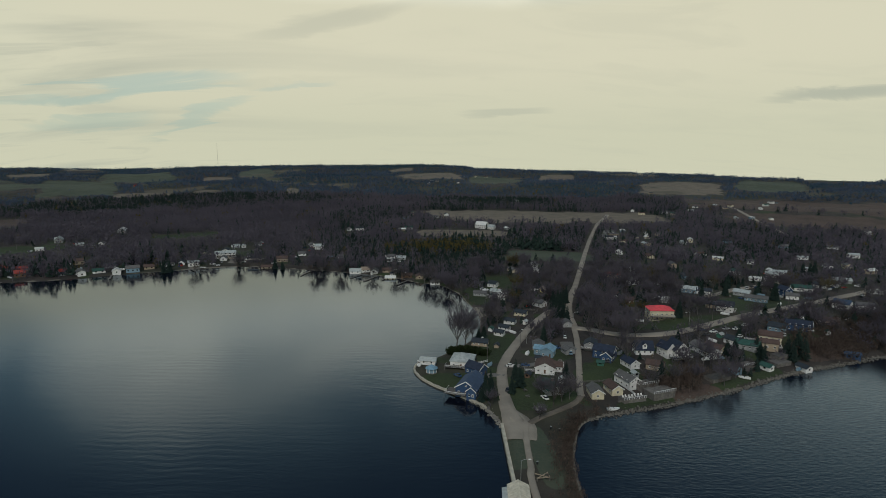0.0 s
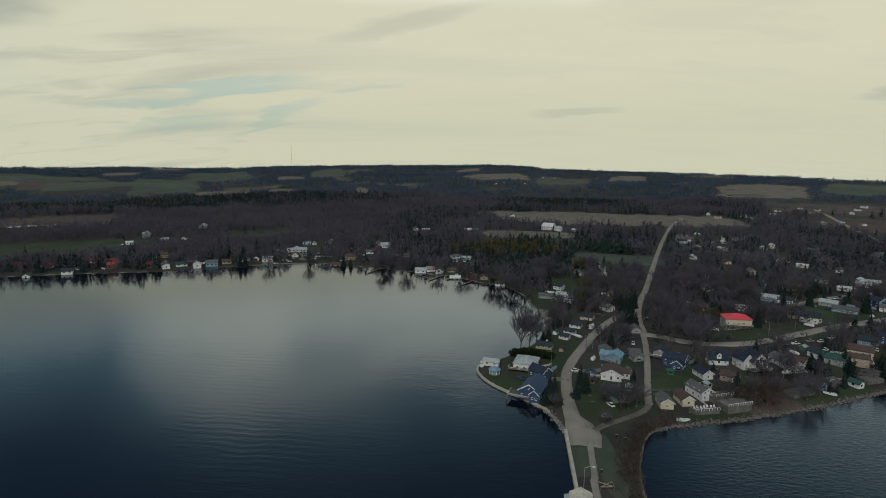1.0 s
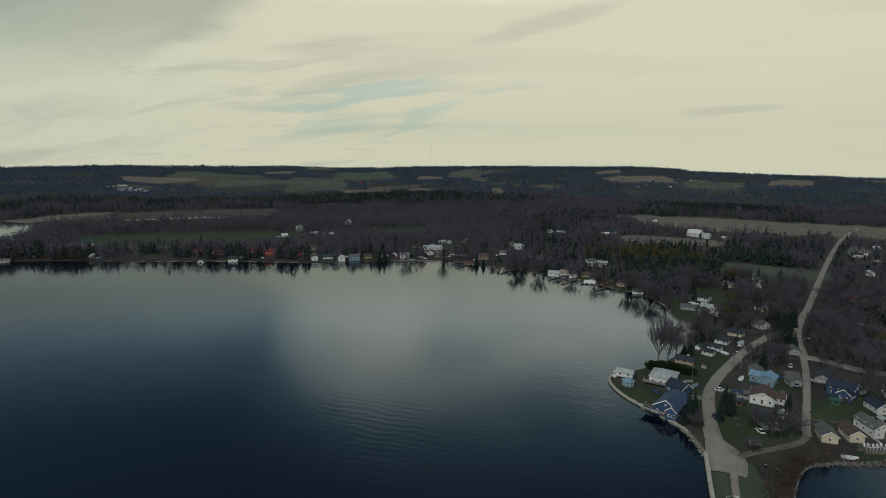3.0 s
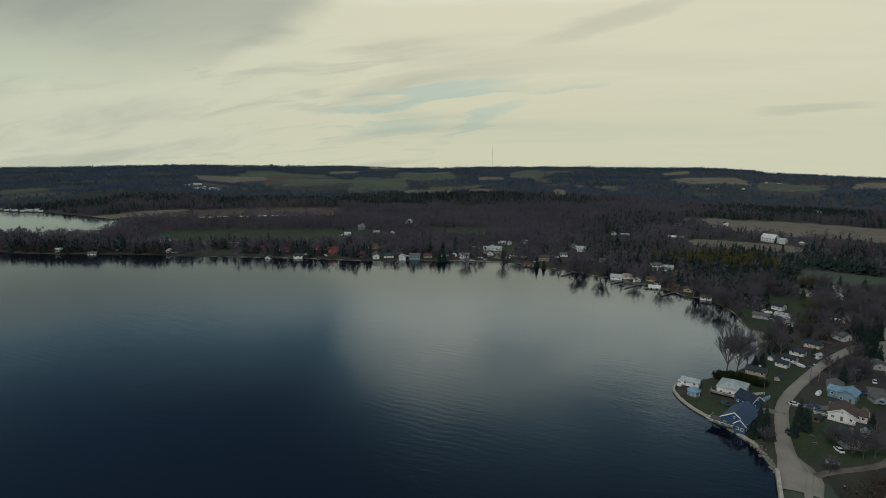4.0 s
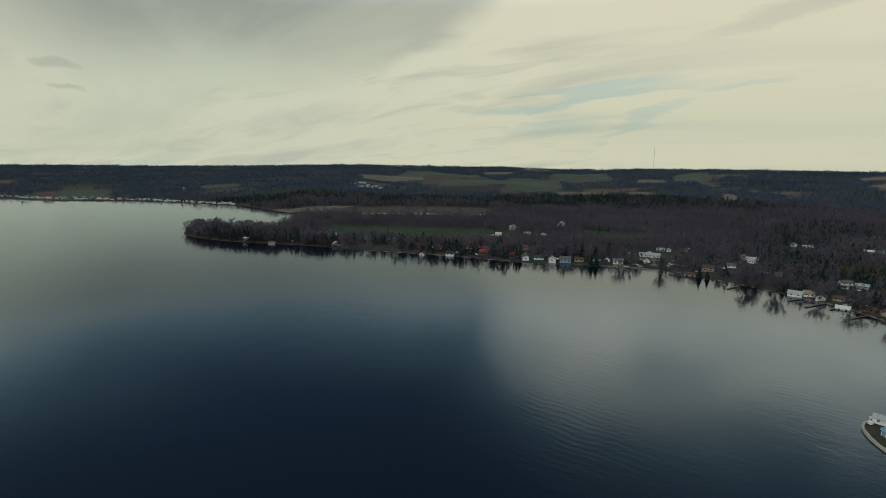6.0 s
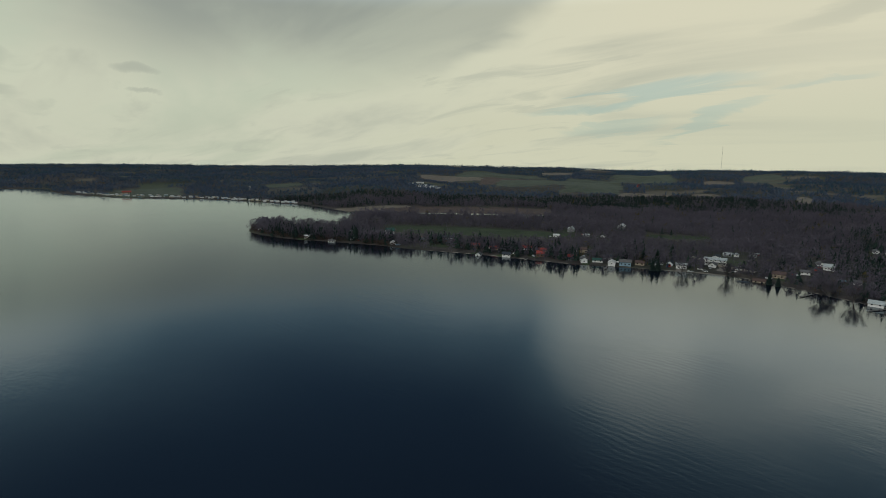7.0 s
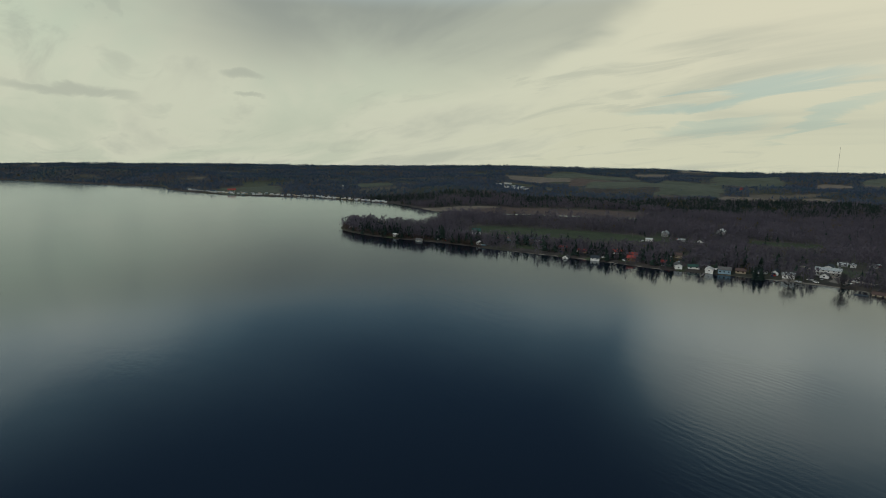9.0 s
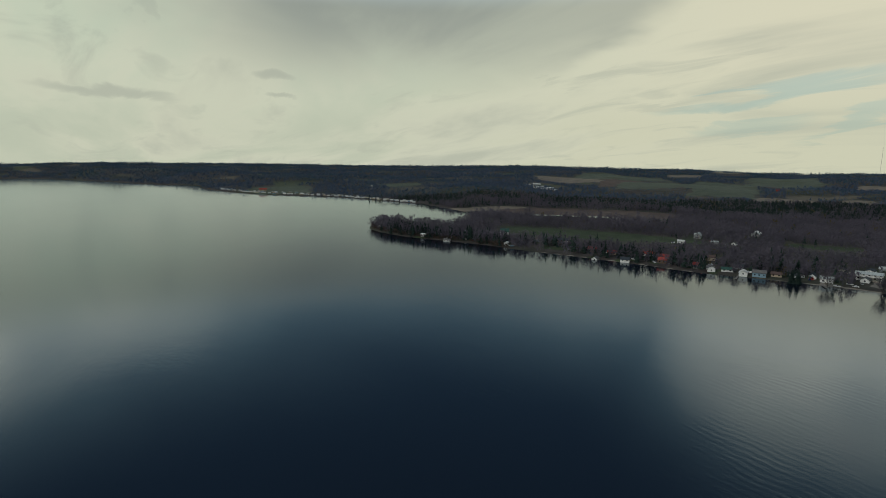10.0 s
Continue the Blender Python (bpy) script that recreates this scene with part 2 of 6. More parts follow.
NEEDLE = island("conifer_needles", (0.015, 0.027, 0.024), (0.044, 0.068, 0.054), spread=0.4)
BRUSH = island("brown_brush", (0.050, 0.036, 0.030), (0.150, 0.112, 0.090), spread=0.6)
LEAF = island("hedge_leaves", (0.016, 0.026, 0.012), (0.040, 0.055, 0.022))
GLASS, _, gb = material("window_glass", 0.06)
gb.inputs["Base Color"].default_value, gb.inputs["Specular IOR Level"].default_value = (0.012, 0.015, 0.018, 1), 0.6
RUBBER = weathered("black_rubber", (0.02, 0.02, 0.02), 0.8)
STEEL = weathered("galvanised_steel", (0.35, 0.35, 0.33), 0.5, 0.15, metal=0.6)
PAINT = {}
for key, rgb in dict(white=(0.66, 0.64, 0.60), cream=(0.56, 0.49, 0.34), blue=(0.030, 0.062, 0.125), light_blue=(0.17, 0.25, 0.30),
                     grey=(0.27, 0.27, 0.26), brown=(0.14, 0.085, 0.055), red=(0.42, 0.045, 0.030), green=(0.05, 0.14, 0.10),
                     tan=(0.34, 0.27, 0.19), dark=(0.06, 0.06, 0.062), yellow=(0.62, 0.50, 0.16), pink=(0.40, 0.29, 0.25)).items():
    PAINT[key] = weathered(key + "_siding", rgb, 0.75, 0.12, 0.5, 5.0, 0.08)
ROOF = {}
for key, rgb in dict(white=(0.58, 0.57, 0.53), grey=(0.11, 0.105, 0.10), dark=(0.030, 0.037, 0.044), navy=(0.022, 0.030, 0.050),
                     blue=(0.042, 0.066, 0.110), light_blue=(0.17, 0.28, 0.35), brown=(0.085, 0.055, 0.045), red=(0.62, 0.075, 0.085),
                     orange=(0.27, 0.050, 0.038), green=(0.030, 0.078, 0.062), tan=(0.26, 0.20, 0.15), cream=(0.56, 0.51, 0.40), pale=(0.36, 0.38, 0.36)).items():
    ROOF[key] = weathered(key + "_roofing", rgb, 0.8, 0.18, 0.6, 6.0, 0.08, bump=0.2)


# ---------------------------------------------------------------- helpers for meshes
class Shape:
    """Collects vertices and faces for one mesh."""

    def __init__(self):
        self.v, self.f = [], []

    def add(self, verts, faces):
        k = len(self.v)
        self.v.extend(tuple(p) for p in verts)
        self.f.extend(tuple(i + k for i in q) for q in faces)
        return self

    def box(self, x0, y0, z0, x1, y1, z1):
        return self.add([(x0, y0, z0), (x1, y0, z0), (x1, y1, z0), (x0, y1, z0), (x0, y0, z1), (x1, y0, z1), (x1, y1, z1), (x0, y1, z1)],
                        [(0, 3, 2, 1), (4, 5, 6, 7), (0, 1, 5, 4), (1, 2, 6, 5), (2, 3, 7, 6), (3, 0, 4, 7)])

    def tube(self, a, b, ra, rb, n=6, cap=True):
        a, b = Vector(a), Vector(b)
        ax = (b - a).normalized()
        s = ax.orthogonal().normalized()
        t = ax.cross(s)
        ring = [(math.cos(2 * math.pi * i / n), math.sin(2 * math.pi * i / n)) for i in range(n)]
        vs = [a + (s * c + t * d) * ra for c, d in ring] + [b + (s * c + t * d) * rb for c, d in ring]
        fs = [(i, (i + 1) % n, n + (i + 1) % n, n + i) for i in range(n)]
        if cap:
            fs += [tuple(reversed(range(n))), tuple(range(n, 2 * n))]
        return self.add(vs, fs)

    def mesh(self, name, mat, smooth=False):
        me = bpy.data.meshes.new(name)
        me.from_pydata(self.v, [], self.f)
        me.materials.append(mat)
        if smooth:
            me.polygons.foreach_set("use_smooth", [True] * len(me.polygons))
        me.update()
        return me


def part(name, shape, mat, parent, label="", at=None):
    me = shape.mesh(name, mat) if isinstance(shape, Shape) else shape
    ob = new(name, me)
    ob.parent = parent
    if at is not None:
        ob.matrix_local = at
    return tagged(ob, label)


def base(name, x, y, z, turn, label, category, group=""):
    ob = new(name)
    ob.empty_display_size = 0.5
    ob.matrix_world = pose(x, y, z, 0, 0, turn)
    return tagged(ob, label, category, group)


SHARED = {}


def shared(key, make):
    if key not in SHARED:
        SHARED[key] = make()
    return SHARED[key]


# ---------------------------------------------------------------- plan of the lake and the land
def smooth_line(pts, steps=4, closed=False):
    """A rounded line through the points of the plan."""
    P = [Vector(p) for p in pts]
    n, out = len(P), []
    for i in range(n if closed else n - 1):
        a, b, c, d = (P[(i - 1) % n] if closed or i else P[0]), P[i], P[(i + 1) % n], (P[(i + 2) % n] if closed or i + 2 < n else P[-1])
        for k in range(steps):
            t = k / steps
            out.append(0.5 * ((2 * b) + (c - a) * t + (2 * a - 5 * b + 4 * c - d) * t * t + (3 * b - a - 3 * c + d) * t ** 3))
    if not closed:
        out.append(P[-1])
    return np.array([tuple(p) for p in out])


SHORE = [(24, 60), (24, 120)] + [(24, 181), (24, 216), (21, 227), (17, 236), (10, 243), (2, 251), (-5, 258), (-11, 267), (-14, 277), (-11, 288), (-3, 294), (5, 304), (18, 325), (24, 353), (23, 381), (17, 408), (12, 431), (-3, 459), (-23, 468), (-38, 482), (-71, 499), (-133, 517), (-180, 528)]
SHORE += [(-227, 512), (-272, 492), (-317, 467), (-354, 457), (-419, 433), (-483, 406), (-523, 395), (-581, 368), (-637, 342), (-703, 333)] + [(-745, 352), (-735, 392), (-690, 440)]
SHORE += [(-794, 571), (-826, 569), (-979, 575), (-1014, 564), (-1221, 484), (-1346, 370), (-1529, 297), (-1651, 281), (-1750, 285), (-1868, 179), (-2192, -6)]
SHORE += [(-2420, -300), (-2500, -1500), (-1500, -2600), (300, -2800), (1900, -2100), (1800, -500), (900, 150), (480, 322), (330, 318)]
SHORE += [(240, 300), (219, 291), (188, 280), (160, 267), (132, 252), (98, 237), (71, 228), (61, 223), (55, 216), (49, 198), (46, 179)] + [(44, 120), (43.5, 60)]
LAKE = smooth_line(SHORE, 3, True)


def inside(poly, x, y):
    r = np.zeros(x.shape, bool)
    for (ax, ay), (bx, by) in zip(poly, np.roll(poly, -1, 0)):
        if ay != by:
            r ^= ((ay > y) != (by > y)) & (x < (bx - ax) * (y - ay) / (by - ay) + ax)
    return r


def line_distance(line, x, y, closed=False):
    d = np.full(x.shape, 1e9)
    for (ax, ay), (bx, by) in zip(line, np.roll(line, -1, 0) if closed else line[1:]):
        ex, ey = bx - ax, by - ay
        t = np.clip(((x - ax) * ex + (y - ay) * ey) / (ex * ex + ey * ey + 1e-9), 0, 1)
        d = np.minimum(d, (x - ax - t * ex) ** 2 + (y - ay - t * ey) ** 2)
    return np.sqrt(d)


def inland(x, y):
    """Metres from the shore; negative on the water."""
    return line_distance(LAKE, x, y, True) * np.where(inside(LAKE, x, y), -1, 1)


def step(a, b, v):
    t = np.clip((v - a) / (b - a), 0, 1)
    return t * t * (3 - 2 * t)


def waves(x, y, size, seed):
    """Smooth rolling relief between -1 and 1."""
    rng = np.random.RandomState(seed)
    s = np.zeros(np.shape(x))
    for k in range(7):
        a, p, q = rng.uniform(0, math.pi), rng.uniform(0, 6.3), rng.uniform(0.6, 1.7) / size
        s = s + np.sin((x * math.cos(a) + y * math.sin(a)) * q * 2 * math.pi + p + 1.3 * np.sin((x * math.sin(a) - y * math.cos(a)) * q * 3 + p))
    return s / 4.0


# the rim of hills: its distance and how far its tree tops lie under the eye's level, by azimuth
RIM = [(-180, 3000, 1.7), (-60, 2100, 2.1), (-37, 2100, 2.13), (-32, 2100, 2.20), (-27, 2100, 2.30), (-24.5, 2150, 2.12), (-18, 2200, 2.08), (-14, 2350, 2.02),
       (-5, 2500, 1.87), (-3.2, 2500, 1.84), (-2, 2600, 1.64), (4, 2600, 1.54), (8, 2600, 1.60), (14, 2600, 1.64), (20, 2600, 1.71), (25, 2600, 1.82), (29, 2600, 1.86),
       (37, 2600, 1.74), (44, 2600, 1.66), (51, 2600, 1.54), (57, 2650, 1.63), (63, 2700, 1.74), (70, 2800, 1.57), (78, 2900, 1.46), (88, 2950, 1.36), (95, 3000, 1.36), (120, 3000, 1.5), (180, 3000, 1.7)]


def relief(x, y, d=None):
    """Height of the land."""
    x, y = np.asarray(x, float), np.asarray(y, float)
    d = inland(x, y) if d is None else d
    r, az = np.hypot(x, y), np.degrees(np.arctan2(-x, y))
    rim = np.interp(az, [q[0] for q in RIM], [q[1] for q in RIM])
    dip = np.interp(az, [q[0] for q in RIM], [q[2] for q in RIM])
    crest = HEIGHT + 2.2 * waves(x, y, 420, 8) + 1.6 * waves(x, y, 190, 12) - rim * np.tan(np.radians(dip)) - 9.0
    z = 0.9 * step(0, 2.5, d) + 2.6 * step(0, 70, d)
    z = z + 4.5 * step(4, 30, d) * step(95, 170, x) * step(520, 330, y)
    hill = step(0.32, 1.0, r / rim) * step(-20, 260, d)
    z = z + hill * (crest - 3.5) + (7.5 * waves(x, y, 560, 3) + 4.0 * waves(x, y, 300, 15)) * step(800, 1300, r) * step(1.02, 0.9, r / rim) * step(0, 120, d)
    z = np.where(r > rim, z - (r - rim) * 0.075, z)
    z = np.where(r < rim, np.maximum(z, np.minimum(1.2, 0.1 + 0.3 * d)), z)
    return np.where(d < 0, np.maximum(-3.0, d * 0.3), z)


ROADS = [
    ("road_main", [(31, 218), (29, 227), (28, 238), (28, 251), (30, 275), (38, 302), (52, 338), (67, 367), (73, 374), (80, 371), (83, 364)], 5.2, GRAVEL, "pale gravel village road curving along the shore"),
    ("road_apron", [(27, 238), (28, 228), (30, 220), (31, 213), (30, 204)], 13.0, GRAVEL, "wide worn gravel turning place at the spit"),
    ("road_upper", [(80, 339), (82, 361), (86, 383), (94, 414), (106, 451), (132, 540), (170, 668), (218, 818)], 4.4, GRAVEL, "straight pale gravel road running up to the fields"),
    ("path_link", [(35, 217), (41, 223), (49, 229), (58, 237), (62, 244)], 2.8, DIRT, "worn dirt track linking lane and turning place"),
    ("road_lane", [(62, 243), (63, 251), (69, 279), (76, 315), (80, 342)], 3.2, GRAVEL, "narrow gravel lane between the cottages"),
    ("road_street", [(79, 337), (88, 333), (98, 326), (113, 321), (136, 322), (161, 333), (189, 350), (230, 372), (278, 399), (343, 438)], 6.5, GRAVEL, "grey village street along the terrace"),
    ("road_back", [(175, 393), (199, 410), (220, 427), (245, 441), (271, 457)], 5.0, GRAVEL, "short gravel back street among houses"),
    ("road_hill", [(214, 804), (243, 878), (267, 941)], 7.0, GRAVEL, "gravel road climbing to the fields"),
    ("road_far", [(496, 1007), (478, 914), (431, 713)], 6.0, GRAVEL, "pale country road beyond the village"),
    ("road_west", [(-174, 553), (-196, 556), (-215, 560), (-242, 576)], 6.0, GRAVEL, "gravel track leading to the boat ramp"),
    ("path_pier", [(34, 218), (32, 204), (31, 186), (30, 173)] + [(31.5, 120)], 2.4, GRAVEL, "grey path along the narrow spit"),
    ("drive_point", [(30, 265), (24, 266), (20, 263)], 4.0, ASPHALT, "asphalt drive of the house on the point"),
    ("drive_cottage", [(31, 276), (42, 276), (48, 278)], 4.0, ASPHALT, "asphalt drive between lawns"),
    ("drive_corner", [(73, 298), (69, 300), (69, 311)], 7.0, ASPHALT, "asphalt parking apron beside the lane"),
]
ROADS = [(n, smooth_line(p, 14 if w > 4 else 9), w, m, l) for n, p, w, m, l in ROADS]

# patches of open land: kind, centre, half sizes, turn
OPEN_LAND = [
    ("stubble", 156.2, 910.5, 190, 75, 0), ("stubble", 22.0, 727.2, 55, 28, 0), ("heath", 701.2, 1019.9, 230, 150, -30),
    ("heath", 536.6, 836.7, 120, 60, -30), ("pasture", 103.9, 570.8, 42, 28, -8), ("pasture", -542.0, 373.8, 22, 8, 20),
    ("beach", -202.2, 517.0, 26, 6, 4), ("beach", -195.9, 547.7, 9, 12, 10), ("beach", 23.9, 378.7, 5, 12, 0), ("heath", 209.9, 302.3, 22, 9, 20),
    ("heath", 115.5, 247.6, 14, 6, 30),
]
LAWNS = [
    ("lawn", -507.8, 542.2, 125, 34, 32), ("lawn", -311.5, 692.1, 40, 14, 32), ("lawn", 3.3, 260.1, 15, 9, 0), ("lawn", 30.3, 307.0, 9, 26, -12),
    ("lawn", 36.2, 246.3, 12, 17, 0), ("lawn", 83.3, 269.3, 14, 12, 0), ("pasture", 27.3, 200.0, 5, 16, 0), ("pasture", 36.8, 194.0, 4.5, 22, 4),
    ("lawn", 120.6, 239.0, 80, 3.5, 24), ("lawn", 153.5, 336.4, 26, 12, 14), ("lawn", 207.7, 382.3, 30, 16, 25), ("lawn", 115.8, 335.4, 12, 5, 0),
    ("lawn", 25.9, 420.1, 14, 26, 20), ("lawn", 44.0, 457.3, 16, 22, 0), ("lawn", -208.6, 578.1, 18, 14, 20), ("lawn", -460.9, 443.3, 26, 7, 25),
    ("lawn", 75.4, 265.5, 12, 8, 0), ("lawn", 46.9, 257.0, 10, 16, 0), ("lawn", 207.4, 311.3, 14, 10, 20),
]
# open land on the hills: kind, azimuth, distance, half width, half depth
PASTURES = [("pasture", 40.8, 1978, 140, 126), ("pasture", 38.0, 1678, 91, 150), ("pasture", 32.1, 1624, 78, 250), ("pasture", 27.7, 1960, 95, 180), ("pasture", 17.7, 2086, 55, 174),
            ("pasture", -5.2, 1756, 75, 230), ("pasture", -29.2, 1783, 80, 195), ("pasture", -34.6, 2300, 111, 240), ("pasture", 73.4, 1501, 78, 105), ("pasture", 61.7, 1591, 47, 39),
            ("lawn", -29.1, 1029, 16, 49)]
STUBBLES = [("stubble", 27.2, 1354, 60, 84), ("stubble", 35.4, 2206, 52, 60), ("stubble", 31.7, 2450, 54, 90), ("stubble", 45.5, 1849, 101, 81), ("heath", 40.7, 1768, 62, 108),
            ("stubble", 21.1, 1879, 41, 33), ("stubble", 22.1, 1429, 31, 51), ("stubble", 14.5, 1378, 14, 120), ("stubble", 1.2, 1864, 97, 170), ("stubble", 4.1, 2164, 43, 42),
            ("stubble", 0.9, 1258, 22, 22), ("stubble", -22.2, 1555, 89, 190), ("stubble", -11.0, 1950, 60, 90), ("stubble", 54.2, 1033, 92, 22), ("heath", 43.5, 985, 150, 52)]
FIELDS = OPEN_LAND + LAWNS + [(k, -math.sin(radians(az)) * r, math.cos(radians(az)) * r, a, b, az) for k, az, r, a, b in PASTURES + STUBBLES]


def field_mask(kind, x, y):
    x, y = np.asarray(x, float), np.asarray(y, float)
    m = np.zeros(x.shape)
    for k, cx, cy, a, b, turn in FIELDS:
        if k == kind or kind == "":
            near = (np.abs(x - cx) < 2.2 * (a + b)) & (np.abs(y - cy) < 2.2 * (a + b))
            X, Y = x[near], y[near]
            c, s = math.cos(radians(turn)), math.sin(radians(turn))
            u, v = ((X - cx) * c + (Y - cy) * s) / a, (-(X - cx) * s + (Y - cy) * c) / b
            wob = 0.30 * waves(X, Y, 0.9 * (a + b), 17) + 0.22 * waves(X, Y, 0.25 * (a + b), 18) if a > 60 else 0.25 * waves(X, Y, a + b, 19) if a > 25 else 0.0
            m[near] = np.maximum(m[near], np.clip((1.12 + wob - np.maximum(np.abs(u), np.abs(v)) ** 2 * 0.6 - (u * u + v * v) * 0.35) * 3.0, 0, 1))
    return m


def grid():
    az = np.concatenate([np.arange(-180, -46, 4.0), np.arange(-46, 102, 0.30), np.arange(102, 180, 4.0)])
    rr = [60.0]
    while rr[-1] < 4700:
        rr.append(rr[-1] * (1.009 if rr[-1] > 150 else 1.03))
    A, Rr = np.meshgrid(np.radians(az), np.array(rr), indexing="ij")
    return -np.sin(A) * Rr, np.cos(A) * Rr


GX, GY = grid()
GD = inland(GX, GY)


def farmland(x, y):
    """Small clearings in the hill woods, 0 to 1."""
    r = np.hypot(x, y)
    return step(0.46, 0.54, waves(x, y, 330, 33) * 0.6 + waves(x, y, 130, 35) * 0.5) * step(1300, 1500, r)


def build_ground():
    x, y = GX, GY
    d = GD
    z = relief(x, y, d) + 0.35 * waves(x, y, 23, 8) * step(6, 30, d)
    n, k = x.shape
    idx = np.arange(n * k).reshape(n, k)
    quads = np.stack([idx, np.roll(idx, -1, 0)], 0)
    f = np.stack([quads[0][:, :-1], quads[0][:, 1:], quads[1][:, 1:], quads[1][:, :-1]], -1).reshape(-1, 4)
    keep = d.reshape(-1)[f].max(1) > -14
    f = f[keep]
    me = bpy.data.meshes.new("ground")
    me.from_pydata(np.stack([x, y, z], -1).reshape(-1, 3).tolist(), [], f.tolist())
    for kind in ("lawn", "stubble", "heath", "pasture", "beach"):
        m = field_mask(kind, x, y)
        if kind == "lawn":
            near = np.full(x.shape, 1e9)
            for hx, hy in HOUSES:
                near = np.minimum(near, np.hypot(x - hx, y - hy))
            m = np.maximum(m, 0.62 * step(20, 9, near) * step(-0.15, 0.25, waves(x, y, 42, 44)))
            m = np.maximum(m, step(1.2, 2.2, d) * step(9, 6, d) * step(70, 80, x) * step(175, 165, x) * step(310, 300, y))
        if kind == "beach":
            m = np.maximum(m, 0.75 * step(1.5, 0.3, d) * (np.hypot(x, y) < 620))
        me.attributes.new(kind, "FLOAT", "POINT").data.foreach_set("value", m.reshape(-1).astype(np.float32))
    me.attributes.new("farm", "FLOAT", "POINT").data.foreach_set("value", farmland(x, y).reshape(-1).astype(np.float32))
    me.polygons.foreach_set("use_smooth", [True] * len(me.polygons))
    me.materials.append(GROUND)
    me.update()
    return tagged(new("ground", me), "spring ground of dead leaves, lawns and fields round a lake", "ground", kind="structure")


def build_water():
    x, y, d = GX[::2, ::3], GY[::2, ::3], GD[::2, ::3]
    n, k = x.shape
    idx = np.arange(n * k).reshape(n, k)
    nxt = np.roll(idx, -1, 0)
    f = np.stack([idx[:, 1:], nxt[:, 1:], nxt[:, :-1], idx[:, :-1]], -1).reshape(-1, 4)
    f = f[d.reshape(-1)[f].min(1) < 9.0].tolist() + [idx[:, 0].tolist()]
    me = bpy.data.meshes.new("water")
    me.from_pydata(np.stack([x, y, np.zeros_like(x)], -1).reshape(-1, 3).tolist(), [], f)
    me.materials.append(WATER)
    me.update()
    return tagged(new("water", me), "dark rippled lake water mirroring the cloudy sky", "lake", kind="structure")


def build_pools():
    """Shallow pools lying in the brown marsh."""
    rng = np.random.RandomState(8)
    for px, py, long, wide in ((-744, 574, 20, 7), (-718, 600, 9, 5), (-692, 624, 26, 8), (-660, 652, 22, 7), (-632, 676, 30, 6), (-596, 704, 18, 5), (-560, 738, 24, 4)):
        n = 26
        a = np.arange(n) / n * 2 * math.pi
        k = 1 + 0.30 * np.sin(2 * a + rng.uniform(0, 6)) + 0.22 * np.sin(3 * a + rng.uniform(0, 6)) + 0.10 * np.sin(7 * a + rng.uniform(0, 6))
        t = radians(45)
        u, v = np.cos(a) * long * k, np.sin(a) * wide * k
        x, y = px + u * math.cos(t) - v * math.sin(t), py + u * math.sin(t) + v * math.cos(t)
        z = float(relief(x, y).max()) + 0.5
        me = bpy.data.meshes.new("pool")
        me.from_pydata([(p, q, z) for p, q in zip(x, y)] + [(p, q, z - 2.5) for p, q in zip(x, y)], [], [tuple(range(n))] + [(i, i + n, (i + 1) % n + n, (i + 1) % n) for i in range(n)])
        me.materials.append(WATER)
        tagged(new("pool", me), "shallow pool of open water in the brown marsh", "pool", kind="structure")


SEG_A, SEG_B = LAKE, np.roll(LAKE, -1, 0)


def inland_at(x, y):
    """As inland(), for one place."""
    e = SEG_B - SEG_A
    t = np.clip(((x - SEG_A[:, 0]) * e[:, 0] + (y - SEG_A[:, 1]) * e[:, 1]) / ((e ** 2).sum(1) + 1e-9), 0, 1)
    d = math.sqrt((((SEG_A + e * t[:, None]) - (x, y)) ** 2).sum(1).min())
    up = (SEG_A[:, 1] > y) != (SEG_B[:, 1] > y)
    cross = up & (x < e[:, 0] * (y - SEG_A[:, 1]) / np.where(e[:, 1] == 0, 1, e[:, 1]) + SEG_A[:, 0])
    return -d if cross.sum() % 2 else d


def top(x, y):
    return float(relief(np.array([x]), np.array([y]), np.array([inland_at(x, y)]))[0])


def build_road(name, line, width, mat, label):
    s = Shape()
    tang = np.gradient(line, axis=0)
    tang /= np.linalg.norm(tang, axis=1)[:, None] + 1e-9
    nor = np.stack([-tang[:, 1], tang[:, 0]], 1)
    rng = np.random.RandomState(len(line))
    w = width / 2 * (1 + 0.02 * np.sin(np.arange(len(line)) * 0.3))
    if name == "road_apron":
        w = np.interp(np.linspace(0, 1, len(line)), [0, 0.25, 0.45, 0.65, 0.96, 1], [2.5, 3.4, 5.6, 6.5, 6.2, 5.2])
    ragged = [rng.normal(0, 0.05, len(line)) for _ in (0, 1)]
    cols = [-1.0, -0.97, -0.5, 0.0, 0.5, 0.97, 1.0]
    P = np.stack([line + nor * (w * c + (ragged[0] if c < -0.9 else ragged[1] if c > 0.9 else 0))[:, None] for c in cols], 1)
    z = relief(P[..., 0], P[..., 1])
    lift = np.array([-0.6, 0.36, 0.42, 0.46, 0.42, 0.36, -0.6]) + (0.06 if name == "road_apron" else 0.0)
    verts = np.concatenate([P, (z.mean(1, keepdims=True) * 0.5 + z * 0.5 + lift)[..., None]], -1)
    n, k = z.shape
    s.add(verts.reshape(-1, 3).tolist(), [(i * k + j, (i + 1) * k + j, (i + 1) * k + j + 1, i * k + j + 1)[::-1] for i in range(n - 1) for j in range(k - 1)])
    return tagged(new(name, s.mesh(name, mat, True)), label, "road", kind="structure")


